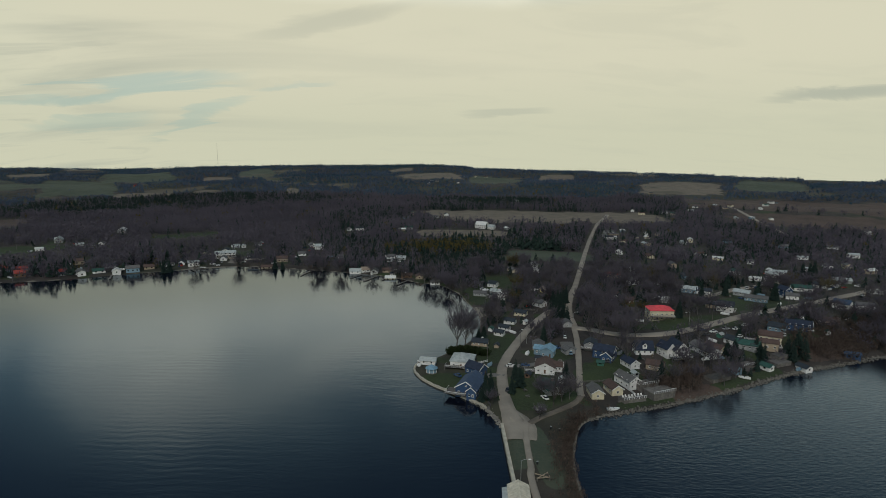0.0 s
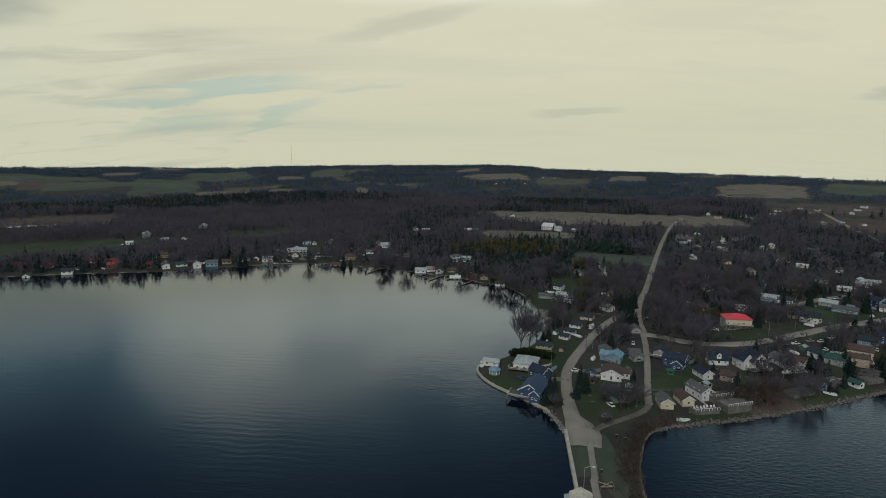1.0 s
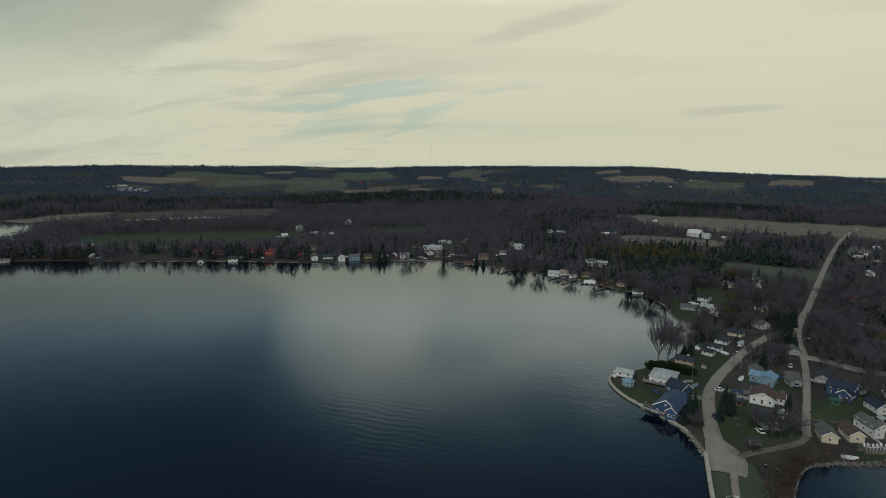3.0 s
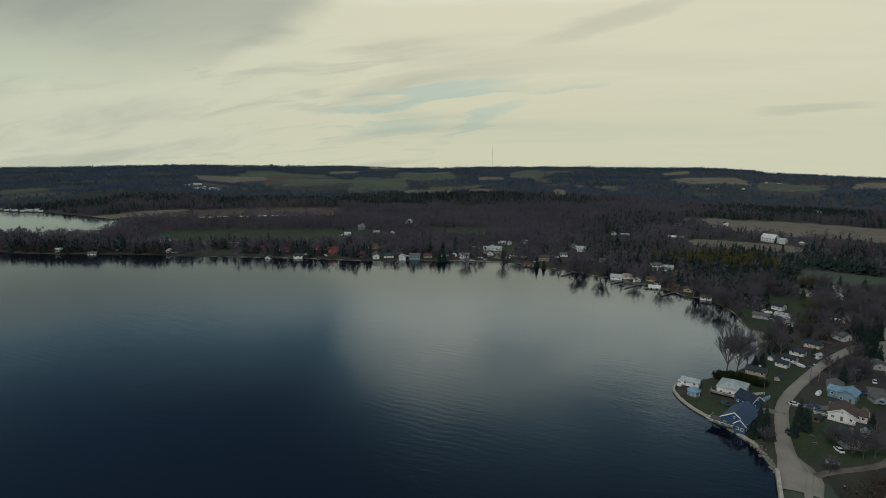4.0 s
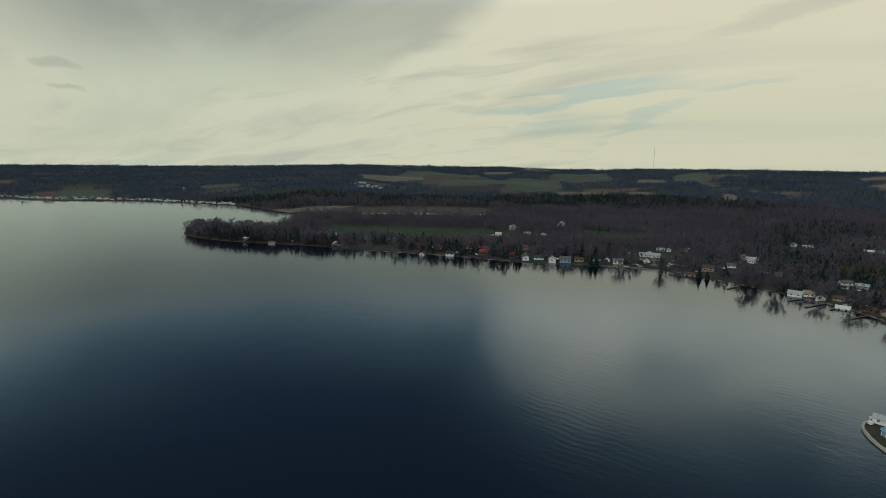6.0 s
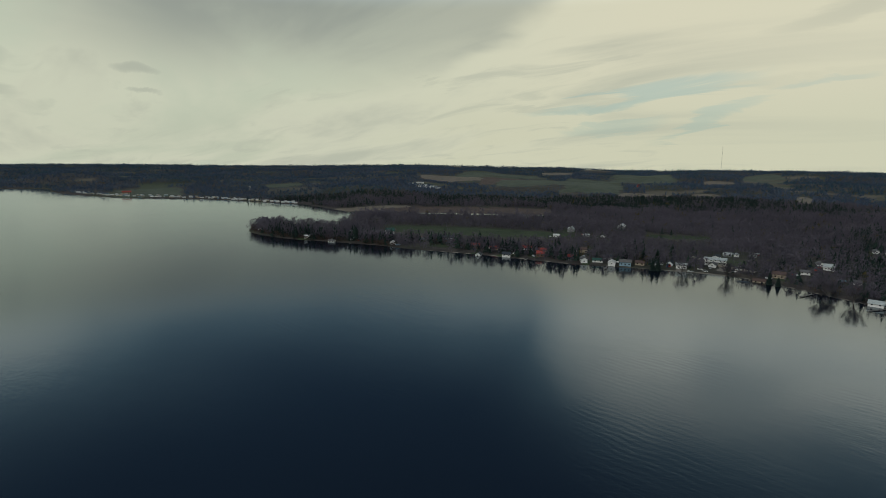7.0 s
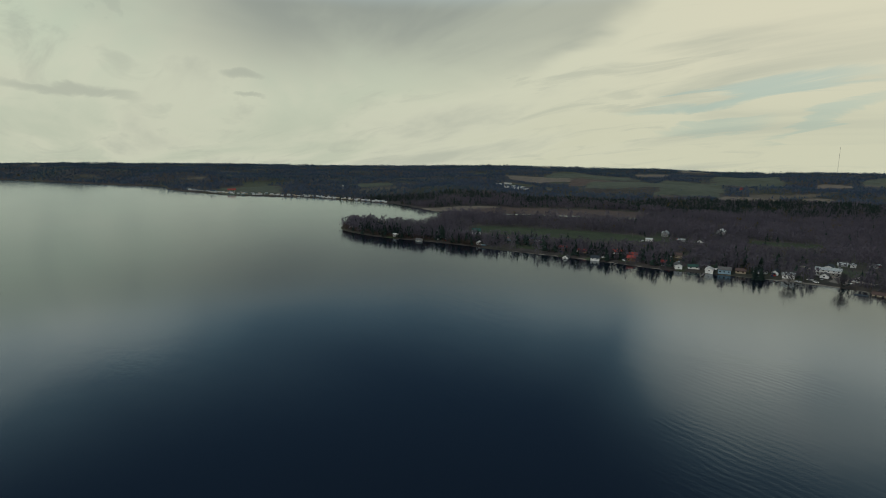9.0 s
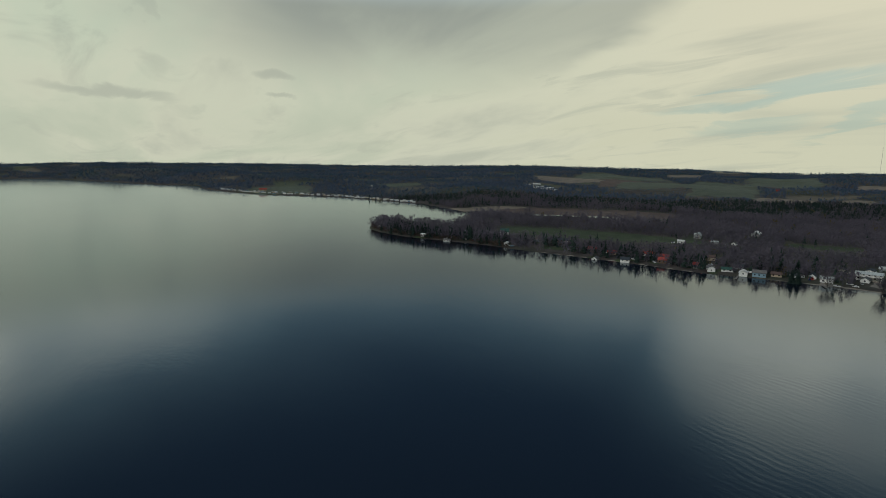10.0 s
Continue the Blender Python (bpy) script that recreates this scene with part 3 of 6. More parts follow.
# ---------------------------------------------------------------- houses
def gable_body(w, l, h, rise):
    s = Shape()
    a, b = w / 2, l / 2
    s.add([(-a, -b, -1.2), (a, -b, -1.2), (a, b, -1.2), (-a, b, -1.2), (-a, -b, h), (a, -b, h), (a, b, h), (-a, b, h), (0, -b, h + rise), (0, b, h + rise)],
          [(0, 3, 2, 1), (0, 1, 5, 8, 4), (1, 2, 6, 5), (2, 3, 7, 9, 6), (3, 0, 4, 7), (4, 8, 9, 7), (5, 6, 9, 8)])
    return s


def gable_roof(w, l, h, rise, over=0.5, thick=0.22):
    s = Shape()
    a, b = w / 2 + over, l / 2 + over
    low = h - rise * over / (w / 2)
    for sx in (-1, 1):
        lo = [(sx * a, -b, low + 0.03), (sx * a, b, low + 0.03), (0, b, h + rise + 0.03), (0, -b, h + rise + 0.03)]
        hi = [(p[0], p[1], p[2] + thick) for p in lo]
        s.add(lo + hi, [(0, 1, 2, 3)[::sx], (7, 6, 5, 4)[::sx], (0, 4, 5, 1)[::sx], (1, 5, 6, 2)[::sx], (2, 6, 7, 3)[::sx], (3, 7, 4, 0)[::sx]])
    return s


def hip_roof(w, l, h, rise, over=0.5):
    s = Shape()
    a, b = w / 2 + over, l / 2 + over
    k = max(0.0, b - a)
    s.add([(-a, -b, h), (a, -b, h), (a, b, h), (-a, b, h), (-a, -b, h + 0.2), (a, -b, h + 0.2), (a, b, h + 0.2), (-a, b, h + 0.2), (0, -k, h + rise), (0, k + 0.01, h + rise)],
          [(0, 3, 2, 1), (0, 1, 5, 4), (1, 2, 6, 5), (2, 3, 7, 6), (3, 0, 4, 7), (4, 5, 8), (5, 6, 9, 8), (6, 7, 9), (7, 4, 8, 9)])
    return s


def frame_mesh(w, h):
    def make():
        s = Shape()
        t = 0.14
        s.box(-w / 2, -0.09, -h / 2, -w / 2 + t, 0.05, h / 2).box(w / 2 - t, -0.09, -h / 2, w / 2, 0.05, h / 2)
        s.box(-w / 2 + t, -0.09, -h / 2, w / 2 - t, 0.05, -h / 2 + t).box(-w / 2 + t, -0.09, h / 2 - t, w / 2 - t, 0.05, h / 2)
        s.box(-0.04, -0.07, -h / 2 + t, 0.04, 0.05, h / 2 - t)
        return s.mesh("window_frame", PAINT["white"])
    return shared(("frame", w, h), make)


def pane_mesh(w, h):
    return shared(("pane", w, h), lambda: Shape().box(-w / 2 + 0.1, -0.035, -h / 2 + 0.1, w / 2 - 0.1, 0.0, h / 2 - 0.1).mesh("pane", GLASS))


def window(parent, m, w=1.1, h=1.2):
    f = part("window", frame_mesh(w, h), None, parent, "", m)
    part("pane", pane_mesh(w, h), None, f)


def door(parent, m, mat):
    d = part("door", shared(("door", mat.name), lambda: Shape().box(-0.5, -0.07, 0, 0.5, 0.02, 2.1).mesh("door", mat)), None, parent, "", m)
    return d


def wall_pose(side, u, z, w, l):
    """A place on a wall: side 0 front gable, 1 right, 2 back gable, 3 left; u along it."""
    if side == 0:
        return pose(u, -w[1] / 2, z)
    if side == 1:
        return pose(w[0] / 2, u, z, 0, 0, 90)
    if side == 2:
        return pose(-u, w[1] / 2, z, 0, 0, 180)
    return pose(-w[0] / 2, -u, z, 0, 0, -90)


def deck(parent, x0, y0, x1, y1, z, rail=True, mat=None, rails=None):
    mat, rails = mat or TIMBER, rails or PAINT["white"]
    part("deck_floor", Shape().box(x0, y0, z - 0.2, x1, y1, z), mat, parent)
    for px, py in ((x0, y0), (x1, y0), (x1, y1), (x0, y1)):
        part("deck_post", Shape().box(px - 0.1, py - 0.1, -1.2, px + 0.1, py + 0.1, z + (1.05 if rail else 0)), mat, parent)
    if rail:
        s = Shape().box(x0, y0 - 0.06, z + 0.95, x1, y0 + 0.06, z + 1.1).box(x0 - 0.06, y0, z + 0.95, x0 + 0.06, y1, z + 1.1).box(x1 - 0.06, y0, z + 0.95, x1 + 0.06, y1, z + 1.1)
        n = int((x1 - x0) / 0.5)
        for i in range(1, n):
            u = x0 + (x1 - x0) * i / n
            s.box(u - 0.04, y0 - 0.04, z, u + 0.04, y0 + 0.04, z + 1.0)
        part("railing", s, rails, parent, "painted deck railing")


def verge(w, l, h, rise):
    """Boards along the edges of a front gable."""
    s = Shape()
    a, low, yy = w / 2 + 0.5, h - rise * 0.5 / (w / 2), -l / 2 - 0.56
    for sx in (-1, 1):
        s.add([(sx * a, yy, low - 0.2), (0, yy, h + rise - 0.2), (0, yy, h + rise + 0.3), (sx * a, yy, low + 0.3),
               (sx * a, yy + 0.1, low - 0.2), (0, yy + 0.1, h + rise - 0.2), (0, yy + 0.1, h + rise + 0.3), (sx * a, yy + 0.1, low + 0.3)],
              [(0, 1, 2, 3), (7, 6, 5, 4), (0, 4, 5, 1), (1, 5, 6, 2), (2, 6, 7, 3), (3, 7, 4, 0)])
    return s


def house(x, y, turn, w, l, h, rise, wall, roof, label, hip=False, chimney=False, dormer=False, wing=None, porch=None, trim=False, plain=False,
          name="house", category="house", group="village houses", z=None, glazed=False, size=0.88):
    """A gabled or hipped house: its front gable looks along -y before it is turned."""
    b = base(name, x, y, top(x, y) if z is None else z, turn, label, category, group)
    b.scale = (size, size, size)
    part("wall", gable_body(w, l, h, 0.01 if hip else rise), PAINT[wall], b, wall.replace("_", " ") + " siding")
    r = part("roof", hip_roof(w, l, h, rise) if hip else gable_roof(w, l, h, rise), ROOF[roof], b, roof.replace("_", " ") + " roof")
    rows = [1.5] if h < 4.2 else [1.5, 4.1]
    plan = (w, l)
    for z0 in rows:
        for side, length in ((0, w), (1, l), (2, w), (3, l)):
            if plain and side == 2:
                continue
            n = max(1, int(length / (3.2 if not plain else 3.6)))
            for i in range(n):
                u = (i + 0.5) / n * length - length / 2
                if side == 0 and z0 < 2 and i == n // 2 and n > 1:
                    door(b, wall_pose(0, u, 0.25, plan, l), PAINT["brown" if wall != "brown" else "white"])
                    continue
                if plain:
                    part("window", pane_mesh(1.5, 1.3), None, b, "", wall_pose(side, u, z0 + 0.1, plan, l))
                else:
                    window(b, wall_pose(side, u, z0 + 0.2, plan, l), 1.2, 1.3)
    if not hip and rise > 1.9 and not plain:
        window(b, wall_pose(0, 0, h + rise * 0.35, plan, l), 0.9, 1.0)
    if glazed:
        for u, zz, hh in ((-1.9, h + 0.4, 2.0), (0, h + 1.0, 3.0), (1.9, h + 0.4, 2.0), (-1.9, 2.8, 2.4), (0, 2.8, 2.4), (1.9, 2.8, 2.4)):
            window(b, wall_pose(0, u, zz, (w, l + 0.12), l), 1.7, hh)
    if trim:
        part("verge_board", verge(w, l, h, rise), PAINT["white"], b, "white painted verge boards")
    if chimney:
        c = part("chimney", Shape().box(w * 0.12, l * 0.1, h, w * 0.12 + 0.8, l * 0.1 + 0.8, h + rise + 1.0), weathered("chimney_brick", (0.22, 0.13, 0.10)) if "brick" not in SHARED else SHARED["brick"], b)
        SHARED["brick"] = c.data.materials[0]
        part("cap", Shape().box(w * 0.12 - 0.1, l * 0.1 - 0.1, h + rise + 1.0, w * 0.12 + 0.9, l * 0.1 + 0.9, h + rise + 1.15), CONCRETE, c)
    if dormer:
        d = part("dormer", gable_body(2.4, 3.2, 1.8, 1.1), PAINT[wall], b, "", pose(-w * 0.27, 0, h + rise * 0.25, 0, 0, -90))
        part("dormer_roof", gable_roof(2.4, 3.2, 1.8, 1.1, 0.3, 0.15), ROOF[roof], d)
        window(d, pose(0, -1.6, 1.1), 1.2, 1.3)
    if wing:
        wx, wy, wturn, ww, wl, wh, wr = wing
        d = part("wing", gable_body(ww, wl, wh, wr), PAINT[wall], b, "", pose(wx, wy, 0, 0, 0, wturn))
        part("wing_roof", gable_roof(ww, wl, wh, wr), ROOF[roof], d)
        if trim:
            part("verge_board", verge(ww, wl, wh, wr), PAINT["white"], d, "white painted verge boards")
        for u in (-ww * 0.2, ww * 0.2):
            window(d, pose(u, -wl / 2, 1.7), 1.2, 1.4)
        for u in (-wl * 0.2, wl * 0.2):
            window(d, pose(ww / 2, u, 1.7, 0, 0, 90), 1.2, 1.3)
            window(d, pose(-ww / 2, u, 1.7, 0, 0, -90), 1.2, 1.3)
    if porch:
        deck(b, *porch)
    return b


def describe(wall, roof, small):
    return f"{'small ' if small else ''}{wall.replace('_', ' ')} {'cottage' if small else 'house'} with a {roof.replace('_', ' ')} shingle roof"


# the village on the headland: x, y, turn, width, length, wall height, rise, wall, roof, extras
VILLAGE = [
    (13.0, 250.0, -20, 11.0, 16.5, 4.1, 3.5, "blue", "blue", dict(label="large blue lakeside house with white trim and porch", trim=True, wing=(3.4, -7.4, 0, 4.8, 6.0, 3.9, 2.0), porch=(-10.4, -11.6, 0.8, -4.0, 1.6))),
    (10.5, 281.5, -12, 12.5, 13.5, 3.8, 3.1, "white", "pale", dict(label="white lakeside house with a pale hipped roof", hip=True, porch=(-8.5, -10.5, 3, -6.6, 1.6))),
    (16.6, 268.8, 47, 7, 10, 4.0, 2.6, "blue", "navy", dict(label="dark blue garage wing beside the lakeside house", trim=True)),
    (-7.1, 282.3, 80, 5, 9, 2.6, 1.3, "white", "pale", {}),
    (21.2, 311.5, 75, 6, 10, 2.6, 1.7, "tan", "dark", {}),
    (33.6, 329.0, 60, 4.4, 6.5, 2.5, 1.4, "white", "dark", {}), (37.6, 338.9, 60, 4.8, 7.4, 2.5, 1.4, "white", "dark", {}),
    (42.5, 351.8, 62, 4.8, 8, 2.6, 1.5, "white", "dark", {}), (51.4, 368.4, 62, 6, 9, 2.8, 1.6, "cream", "dark", {}),
    (66.9, 388.2, 40, 7, 9, 3.2, 2.2, "white", "grey", {}), (76.8, 423.2, 20, 6, 8, 3, 1.8, "yellow", "tan", {}),
    (52.3, 302.7, -8, 7, 9, 3.0, 1.6, "tan", "grey", {}), (55.5, 291.0, -22, 7.6, 9, 4.0, 1.9, "light_blue", "light_blue", dict(label="light blue house with a blue metal roof", wing=(-5.5, 2, 90, 6, 6, 3.4, 1.6))),
    (50.5, 270.5, -12, 10.5, 12, 3.4, 2.5, "white", "brown", dict(label="white house with a brown shingle roof and deck", trim=True, porch=(-11, -6, -5.4, -1, 0.8), wing=(6.8, 2, 90, 6, 5, 3.0, 1.6))),
    (49.2, 248.0, 20, 9, 11, 3.0, 2.0, "grey", "green", dict(label="grey house with a dark green roof among bare trees", chimney=True)),
    (84.5, 288.5, 58, 8.5, 12, 5.0, 2.6, "blue", "navy", dict(label="dark blue two-storey house with white trim", trim=True, wing=(-5.0, -3, -90, 6, 6, 3.6, 2.2))),
    (80.0, 300.4, -20, 7, 9, 3.8, 2.0, "grey", "dark", dict(porch=(-5, -6.5, 3, -4.5, 1.6))),
    (106.5, 295.0, 88, 7.5, 10.5, 3.2, 4.2, "white", "navy", dict(label="white dormered house with a steep dark roof", dormer=True)),
    (122.5, 290.0, 8, 8.5, 12, 5.0, 4.4, "white", "navy", dict(label="tall white house with glazed gable and navy roof", glazed=True, trim=True, wing=(-6.0, 1.5, 12, 6, 9, 5.0, 3), porch=(-8, -9.5, 5, -6, 1.6))),
    (137.5, 291.0, 16, 7.5, 18, 3.2, 2.2, "white", "grey", dict(label="long white bungalow with a grey shingle roof", trim=True)),
    (94.2, 277.5, 17, 6, 10, 3.2, 2.0, "white", "navy", dict(trim=True)), (86.2, 256.3, 22, 7.0, 12.5, 4.2, 2.2, "white", "grey", dict(label="white two-level cottage with a grey roof", trim=True, porch=(1, -8.4, 5.5, -6.3, 2.2))),
    (77.6, 248.8, 12, 6, 9.5, 3.2, 1.9, "cream", "brown", dict(trim=True)), (68.4, 244.8, 2, 6.2, 10, 3.2, 1.9, "cream", "grey", dict(trim=True)),
    (135.0, 350.0, 88, 12, 16.5, 7.0, 2.7, "cream", "red", dict(label="cream two-storey house with a bright red hipped roof", hip=True, porch=(-9.2, -8, -6.6, 8, 3.2))),
    (152.6, 386.7, 75, 6, 9, 2.8, 1.4, "white", "white", {}), (181.7, 361.6, 60, 8, 11, 4.4, 3.0, "white", "dark", dict(porch=(-5, -7, 4, -5.5, 0.8))),
    (177.6, 370.9, 70, 7, 9, 3, 1.8, "tan", "dark", {}), (216.0, 407.8, 48, 8, 12, 3, 1.8, "grey", "pale", {}), (216.2, 389.1, 60, 8, 16, 3, 1.7, "light_blue", "grey", dict(label="long pale blue bungalow with a grey roof")),
    (246.1, 407.0, 15, 7, 9, 5.4, 2.6, "blue", "navy", dict(label="narrow blue two-storey house with white trim", trim=True)), (269.0, 424.6, 68, 8, 16, 3.2, 1.9, "white", "green", dict(label="long white house with a green metal roof")),
    (256.1, 462.5, 70, 6, 14, 3, 1.0, "white", "white", {}), (277.5, 480.5, 60, 8, 10, 3, 2, "white", "pale", {}), (290.1, 490.0, 65, 7, 12, 3, 1.6, "white", "pale", {}),
    (246.1, 397.5, 60, 7, 9, 3, 1.8, "white", "grey", {}), (290.7, 436.0, 40, 7, 9, 3, 2, "white", "dark", {}), (304.2, 442.1, 30, 8, 9, 3.2, 2.4, "white", "grey", {}), (320.9, 456.3, 70, 8, 14, 3, 1.8, "grey", "pale", {}),
    (263.7, 371.6, 40, 9, 11, 4, 2.4, "white", "blue", dict(label="white house with a dark blue roof above the bank", porch=(-4.5, -8.5, 4.5, -6, 1.5))), (277.0, 369.2, 68, 7, 12, 3.2, 1.8, "white", "grey", {}),
    (193.5, 323.2, 50, 8, 10, 3.4, 2.0, "light_blue", "dark", dict(label="pale blue garage with a dark roof")), (207.0, 325.6, 66, 8, 15, 4.4, 2.2, "blue", "navy", dict(label="blue two-storey house with a navy roof", trim=True, porch=(-7.5, -8, 5, -5.5, 1.5))),
    (181.4, 308.9, 60, 9, 13, 3.2, 2.2, "cream", "brown", {}), (162.7, 296.6, 60, 8, 13, 3, 2, "grey", "green", {}), (174.0, 298.6, 68, 7, 12, 4, 1.6, "tan", "brown", dict(porch=(-4, -8, 3, -6, 1.4))),
    (231.7, 338.3, 72, 6, 13, 2.9, 1.5, "pink", "brown", {}), (143.4, 292.8, 40, 7, 10, 3, 1.8, "cream", "brown", {}), (158.0, 301.9, 30, 7, 9, 3, 1.8, "white", "dark", {}),
    (106.0, 275.0, 60, 7, 9, 3, 1.9, "tan", "brown", {}), (181.4, 417.0, 62, 8, 13, 3.4, 2, "light_blue", "pale", {}), (190.1, 412.1, 70, 7, 11, 3, 1.7, "white", "dark", {}),
    (142.3, 476.4, 70, 8, 15, 3, 1.6, "tan", "orange", dict(label="long tan outbuilding with a rust red roof")), (172.9, 495.6, 60, 8, 10, 3, 2, "brown", "dark", {}), (127.7, 389.7, 70, 7, 9, 3, 1.8, "brown", "brown", {}),
    (40.1, 423.9, 66, 7, 9, 3, 1.8, "grey", "pale", {}), (28.1, 421.8, 80, 6, 11, 2.8, 1.4, "grey", "grey", {}), (39.9, 447.5, 55, 7, 8, 3.2, 1.9, "white", "dark", {}), (43.6, 417.2, 62, 5, 8, 2.8, 1.3, "white", "white", {}),
    (66.5, 294.1, 20, 6, 6, 2.6, 1.6, "grey", "grey", {}), (75.7, 341.3, 0, 6, 7, 3.0, 1.6, "grey", "grey", {}),
]
for hx, hy, turn, w, l, h, rise, wall, roof, extra in VILLAGE:
    extra = dict(extra)
    label = extra.pop("label", describe(wall, roof, l < 11))
    house(hx, hy, turn, w, l, h, rise, wall, roof, label, **extra)

# the far shore: cottages in a row, farms and houses behind them
FAR_SHORE = [
    (-382.3, 490.5, 35, "white", "orange"), (-364.8, 492.8, 40, "tan", "orange"), (-353.7, 474.7, 40, "brown", "orange"), (-324.3, 487.3, 30, "tan", "orange"), (-331.0, 519.1, 30, "tan", "brown"),
    (-307.3, 482.1, 35, "white", "grey"), (-297.6, 491.8, 30, "white", "green"), (-298.2, 510.7, 30, "grey", "dark"), (-282.0, 491.4, 25, "white", "white"), (-271.4, 497.7, 25, "light_blue", "grey"),
    (-263.0, 509.6, 25, "tan", "brown"), (-248.7, 512.9, 20, "grey", "dark"), (-242.8, 529.7, 20, "white", "dark"), (-229.3, 523.9, 20, "white", "pale"), (-211.3, 549.5, 15, "white", "grey"),
    (-222.1, 585.8, 15, "white", "dark"), (-219.9, 607.6, 15, "grey", "pale"), (-213.1, 612.6, 15, "white", "pale"), (-200.2, 621.5, 15, "grey", "grey"), (-170.9, 512.8, 15, "light_blue", "dark"), (-161.7, 522.5, 10, "tan", "brown"),
    (-482.2, 463.6, 35, "brown", "dark"), (-507.7, 448.6, 35, "light_blue", "grey"), (-562.9, 444.6, 35, "white", "green"), (-512.6, 409.2, 35, "white", "white"), (-567.7, 392.3, 35, "white", "pale"),
    (-599.2, 408.9, 35, "grey", "dark"), (-614.6, 359.7, 45, "white", "white"), (-575.5, 369.2, 40, "white", "grey"), (-716.7, 392.4, 45, "yellow", "yellow_"), (-719.2, 349.5, 45, "white", "grey"),
    (-429.4, 459.3, 35, "brown", "orange"), (-408.2, 465.3, 35, "tan", "orange"), (-403.3, 436.0, 35, "white", "grey"), (-378.0, 450.6, 35, "white", "dark"),
    (-432.0, 643.8, 20, "white", "pale"), (-372.5, 625.8, 20, "white", "grey"), (-390.1, 615.2, 20, "grey", "pale"), (-410.4, 582.0, 25, "white", "white"),
    (-77.1, 501.8, 0, "white", "pale"), (-68.5, 504.5, 5, "white", "tan"), (-60.0, 499.9, 0, "white", "grey"), (-44.5, 482.0, -5, "cream", "white"), (-49.3, 502.7, 0, "tan", "brown"), (-30.6, 482.5, 0, "brown", "brown"),
    (-19.8, 478.4, 0, "tan", "brown"), (-6.3, 461.9, 0, "white", "grey"), (-140.9, 618.4, 20, "white", "grey"), (-130.7, 604.5, 10, "white", "pale"), (-101.4, 557.4, 10, "white", "grey"), (-51.7, 556.2, 40, "white", "grey"),
    (-40.3, 550.7, 0, "grey", "pale"), (-140.6, 571.2, 0, "white", "grey"), (-153.6, 546.2, 0, "tan", "brown"),
]
for hx, hy, turn, wall, roof in FAR_SHORE:
    rng = random.Random(int(hx * 7 + hy))
    roof = "tan" if roof == "yellow_" else roof
    house(hx, hy, turn + rng.choice([0, 90, 90]) + rng.uniform(-8, 8), rng.uniform(5.4, 7.0), rng.uniform(8, 11), 2.2 if hx > -120 else rng.choice([2.3, 2.5, 3.6]), rng.uniform(1.4, 2.2), wall, roof,
          describe(wall, roof, True), plain=True, name="cottage", category="cottage", group="cottages on the far shore", size=0.95 if math.hypot(hx, hy) < 640 else 0.75)

UPPER = ([(210, 732), (204, 689), (197, 702), (232, 686), (255, 724), (365, 955), (369, 931), (440, 1013), (413, 966), (483, 1035), (476, 979), (503, 1017), (443, 875), (467, 876), (567, 1021), (528, 965), (490, 864), (287, 667), (274, 654), (329, 664), (375, 631), (425, 625), (210, 522), (168, 500), (268, 557), (287, 497), (352, 521), (373, 497), (239, 618), (544, 737), (651, 1154), (660, 1155), (458, 1287)]
         + [(181, 588), (205, 567), (262, 581), (292, 541), (354, 563), (412, 574), (253, 493), (201, 470), (150, 448), (170, 448), (326, 508), (370, 522), (319, 416), (213, 459), (124, 411)]
         + [(213, 736), (210, 708), (233, 748), (245, 692), (208, 662), (270, 717), (197, 684), (228, 645)]
         + [(134, 1850), (99, 1800), (67, 1920), (-31, 1620), (-38, 1540), (-17, 1580), (140, 1130)]
         + [(-49, 923), (-12, 887), (-56, 870), (-45, 758), (-53, 747), (-139, 1109), (40, 1556), (-48, 1190), (-121, 744), (-108, 745), (5, 910), (85, 765), (61, 497), (80, 497), (83, 517), (320, 979), (321, 937)])
for i, (hx, hy) in enumerate(UPPER):
    rng = random.Random(i * 13 + 5)
    wall, roof = rng.choice(["white", "white", "white", "cream", "grey", "tan", "light_blue"]), rng.choice(["white", "pale", "grey", "grey", "dark", "brown", "green"])
    house(hx, hy, rng.choice([0, 90]) + rng.uniform(-30, 30), rng.uniform(5.5, 7.0), rng.uniform(9, 13), rng.choice([2.4, 2.6, 3.6]), rng.uniform(1.2, 1.8), wall, roof,
          describe(wall, roof, True), plain=True, name="house", category="house", group="houses behind the village")

# larger buildings on the far shore: a lodge, a club house by the beach, a red-roofed hall at the trailer park
house(-481, 462, 133, 8, 20, 4.6, 1.8, "brown", "dark", "long brown timber lodge with pale balconies above a lawn", plain=True, name="lodge", category="lodge", group="", size=1.0, porch=(-6.0, -9, -4.1, 9, 2.7))
house(-213, 560, 112, 8, 19, 4.8, 1.7, "white", "pale", "long white two-level club house behind the beach", plain=True, name="club_house", category="house", group="", size=1.0, porch=(-6.4, -9, -4.1, 9, 2.7))
house(-1425, 384, 166, 9, 18, 3.0, 3.0, "tan", "orange", "large hall with a bright red roof behind the trailers", plain=True, name="hall", category="hall", group="", size=1.0)
house(-737, 404, 150, 9, 16, 4.6, 2.6, "yellow", "tan", "yellow house among trees on the headland", plain=True, name="house", category="house", group="houses on the headland", size=1.0)
house(-562, 445, 150, 7, 10, 4.6, 3.4, "white", "green", "tall white gabled house among conifers", plain=True, name="house", category="house", group="houses on the headland", size=1.0)

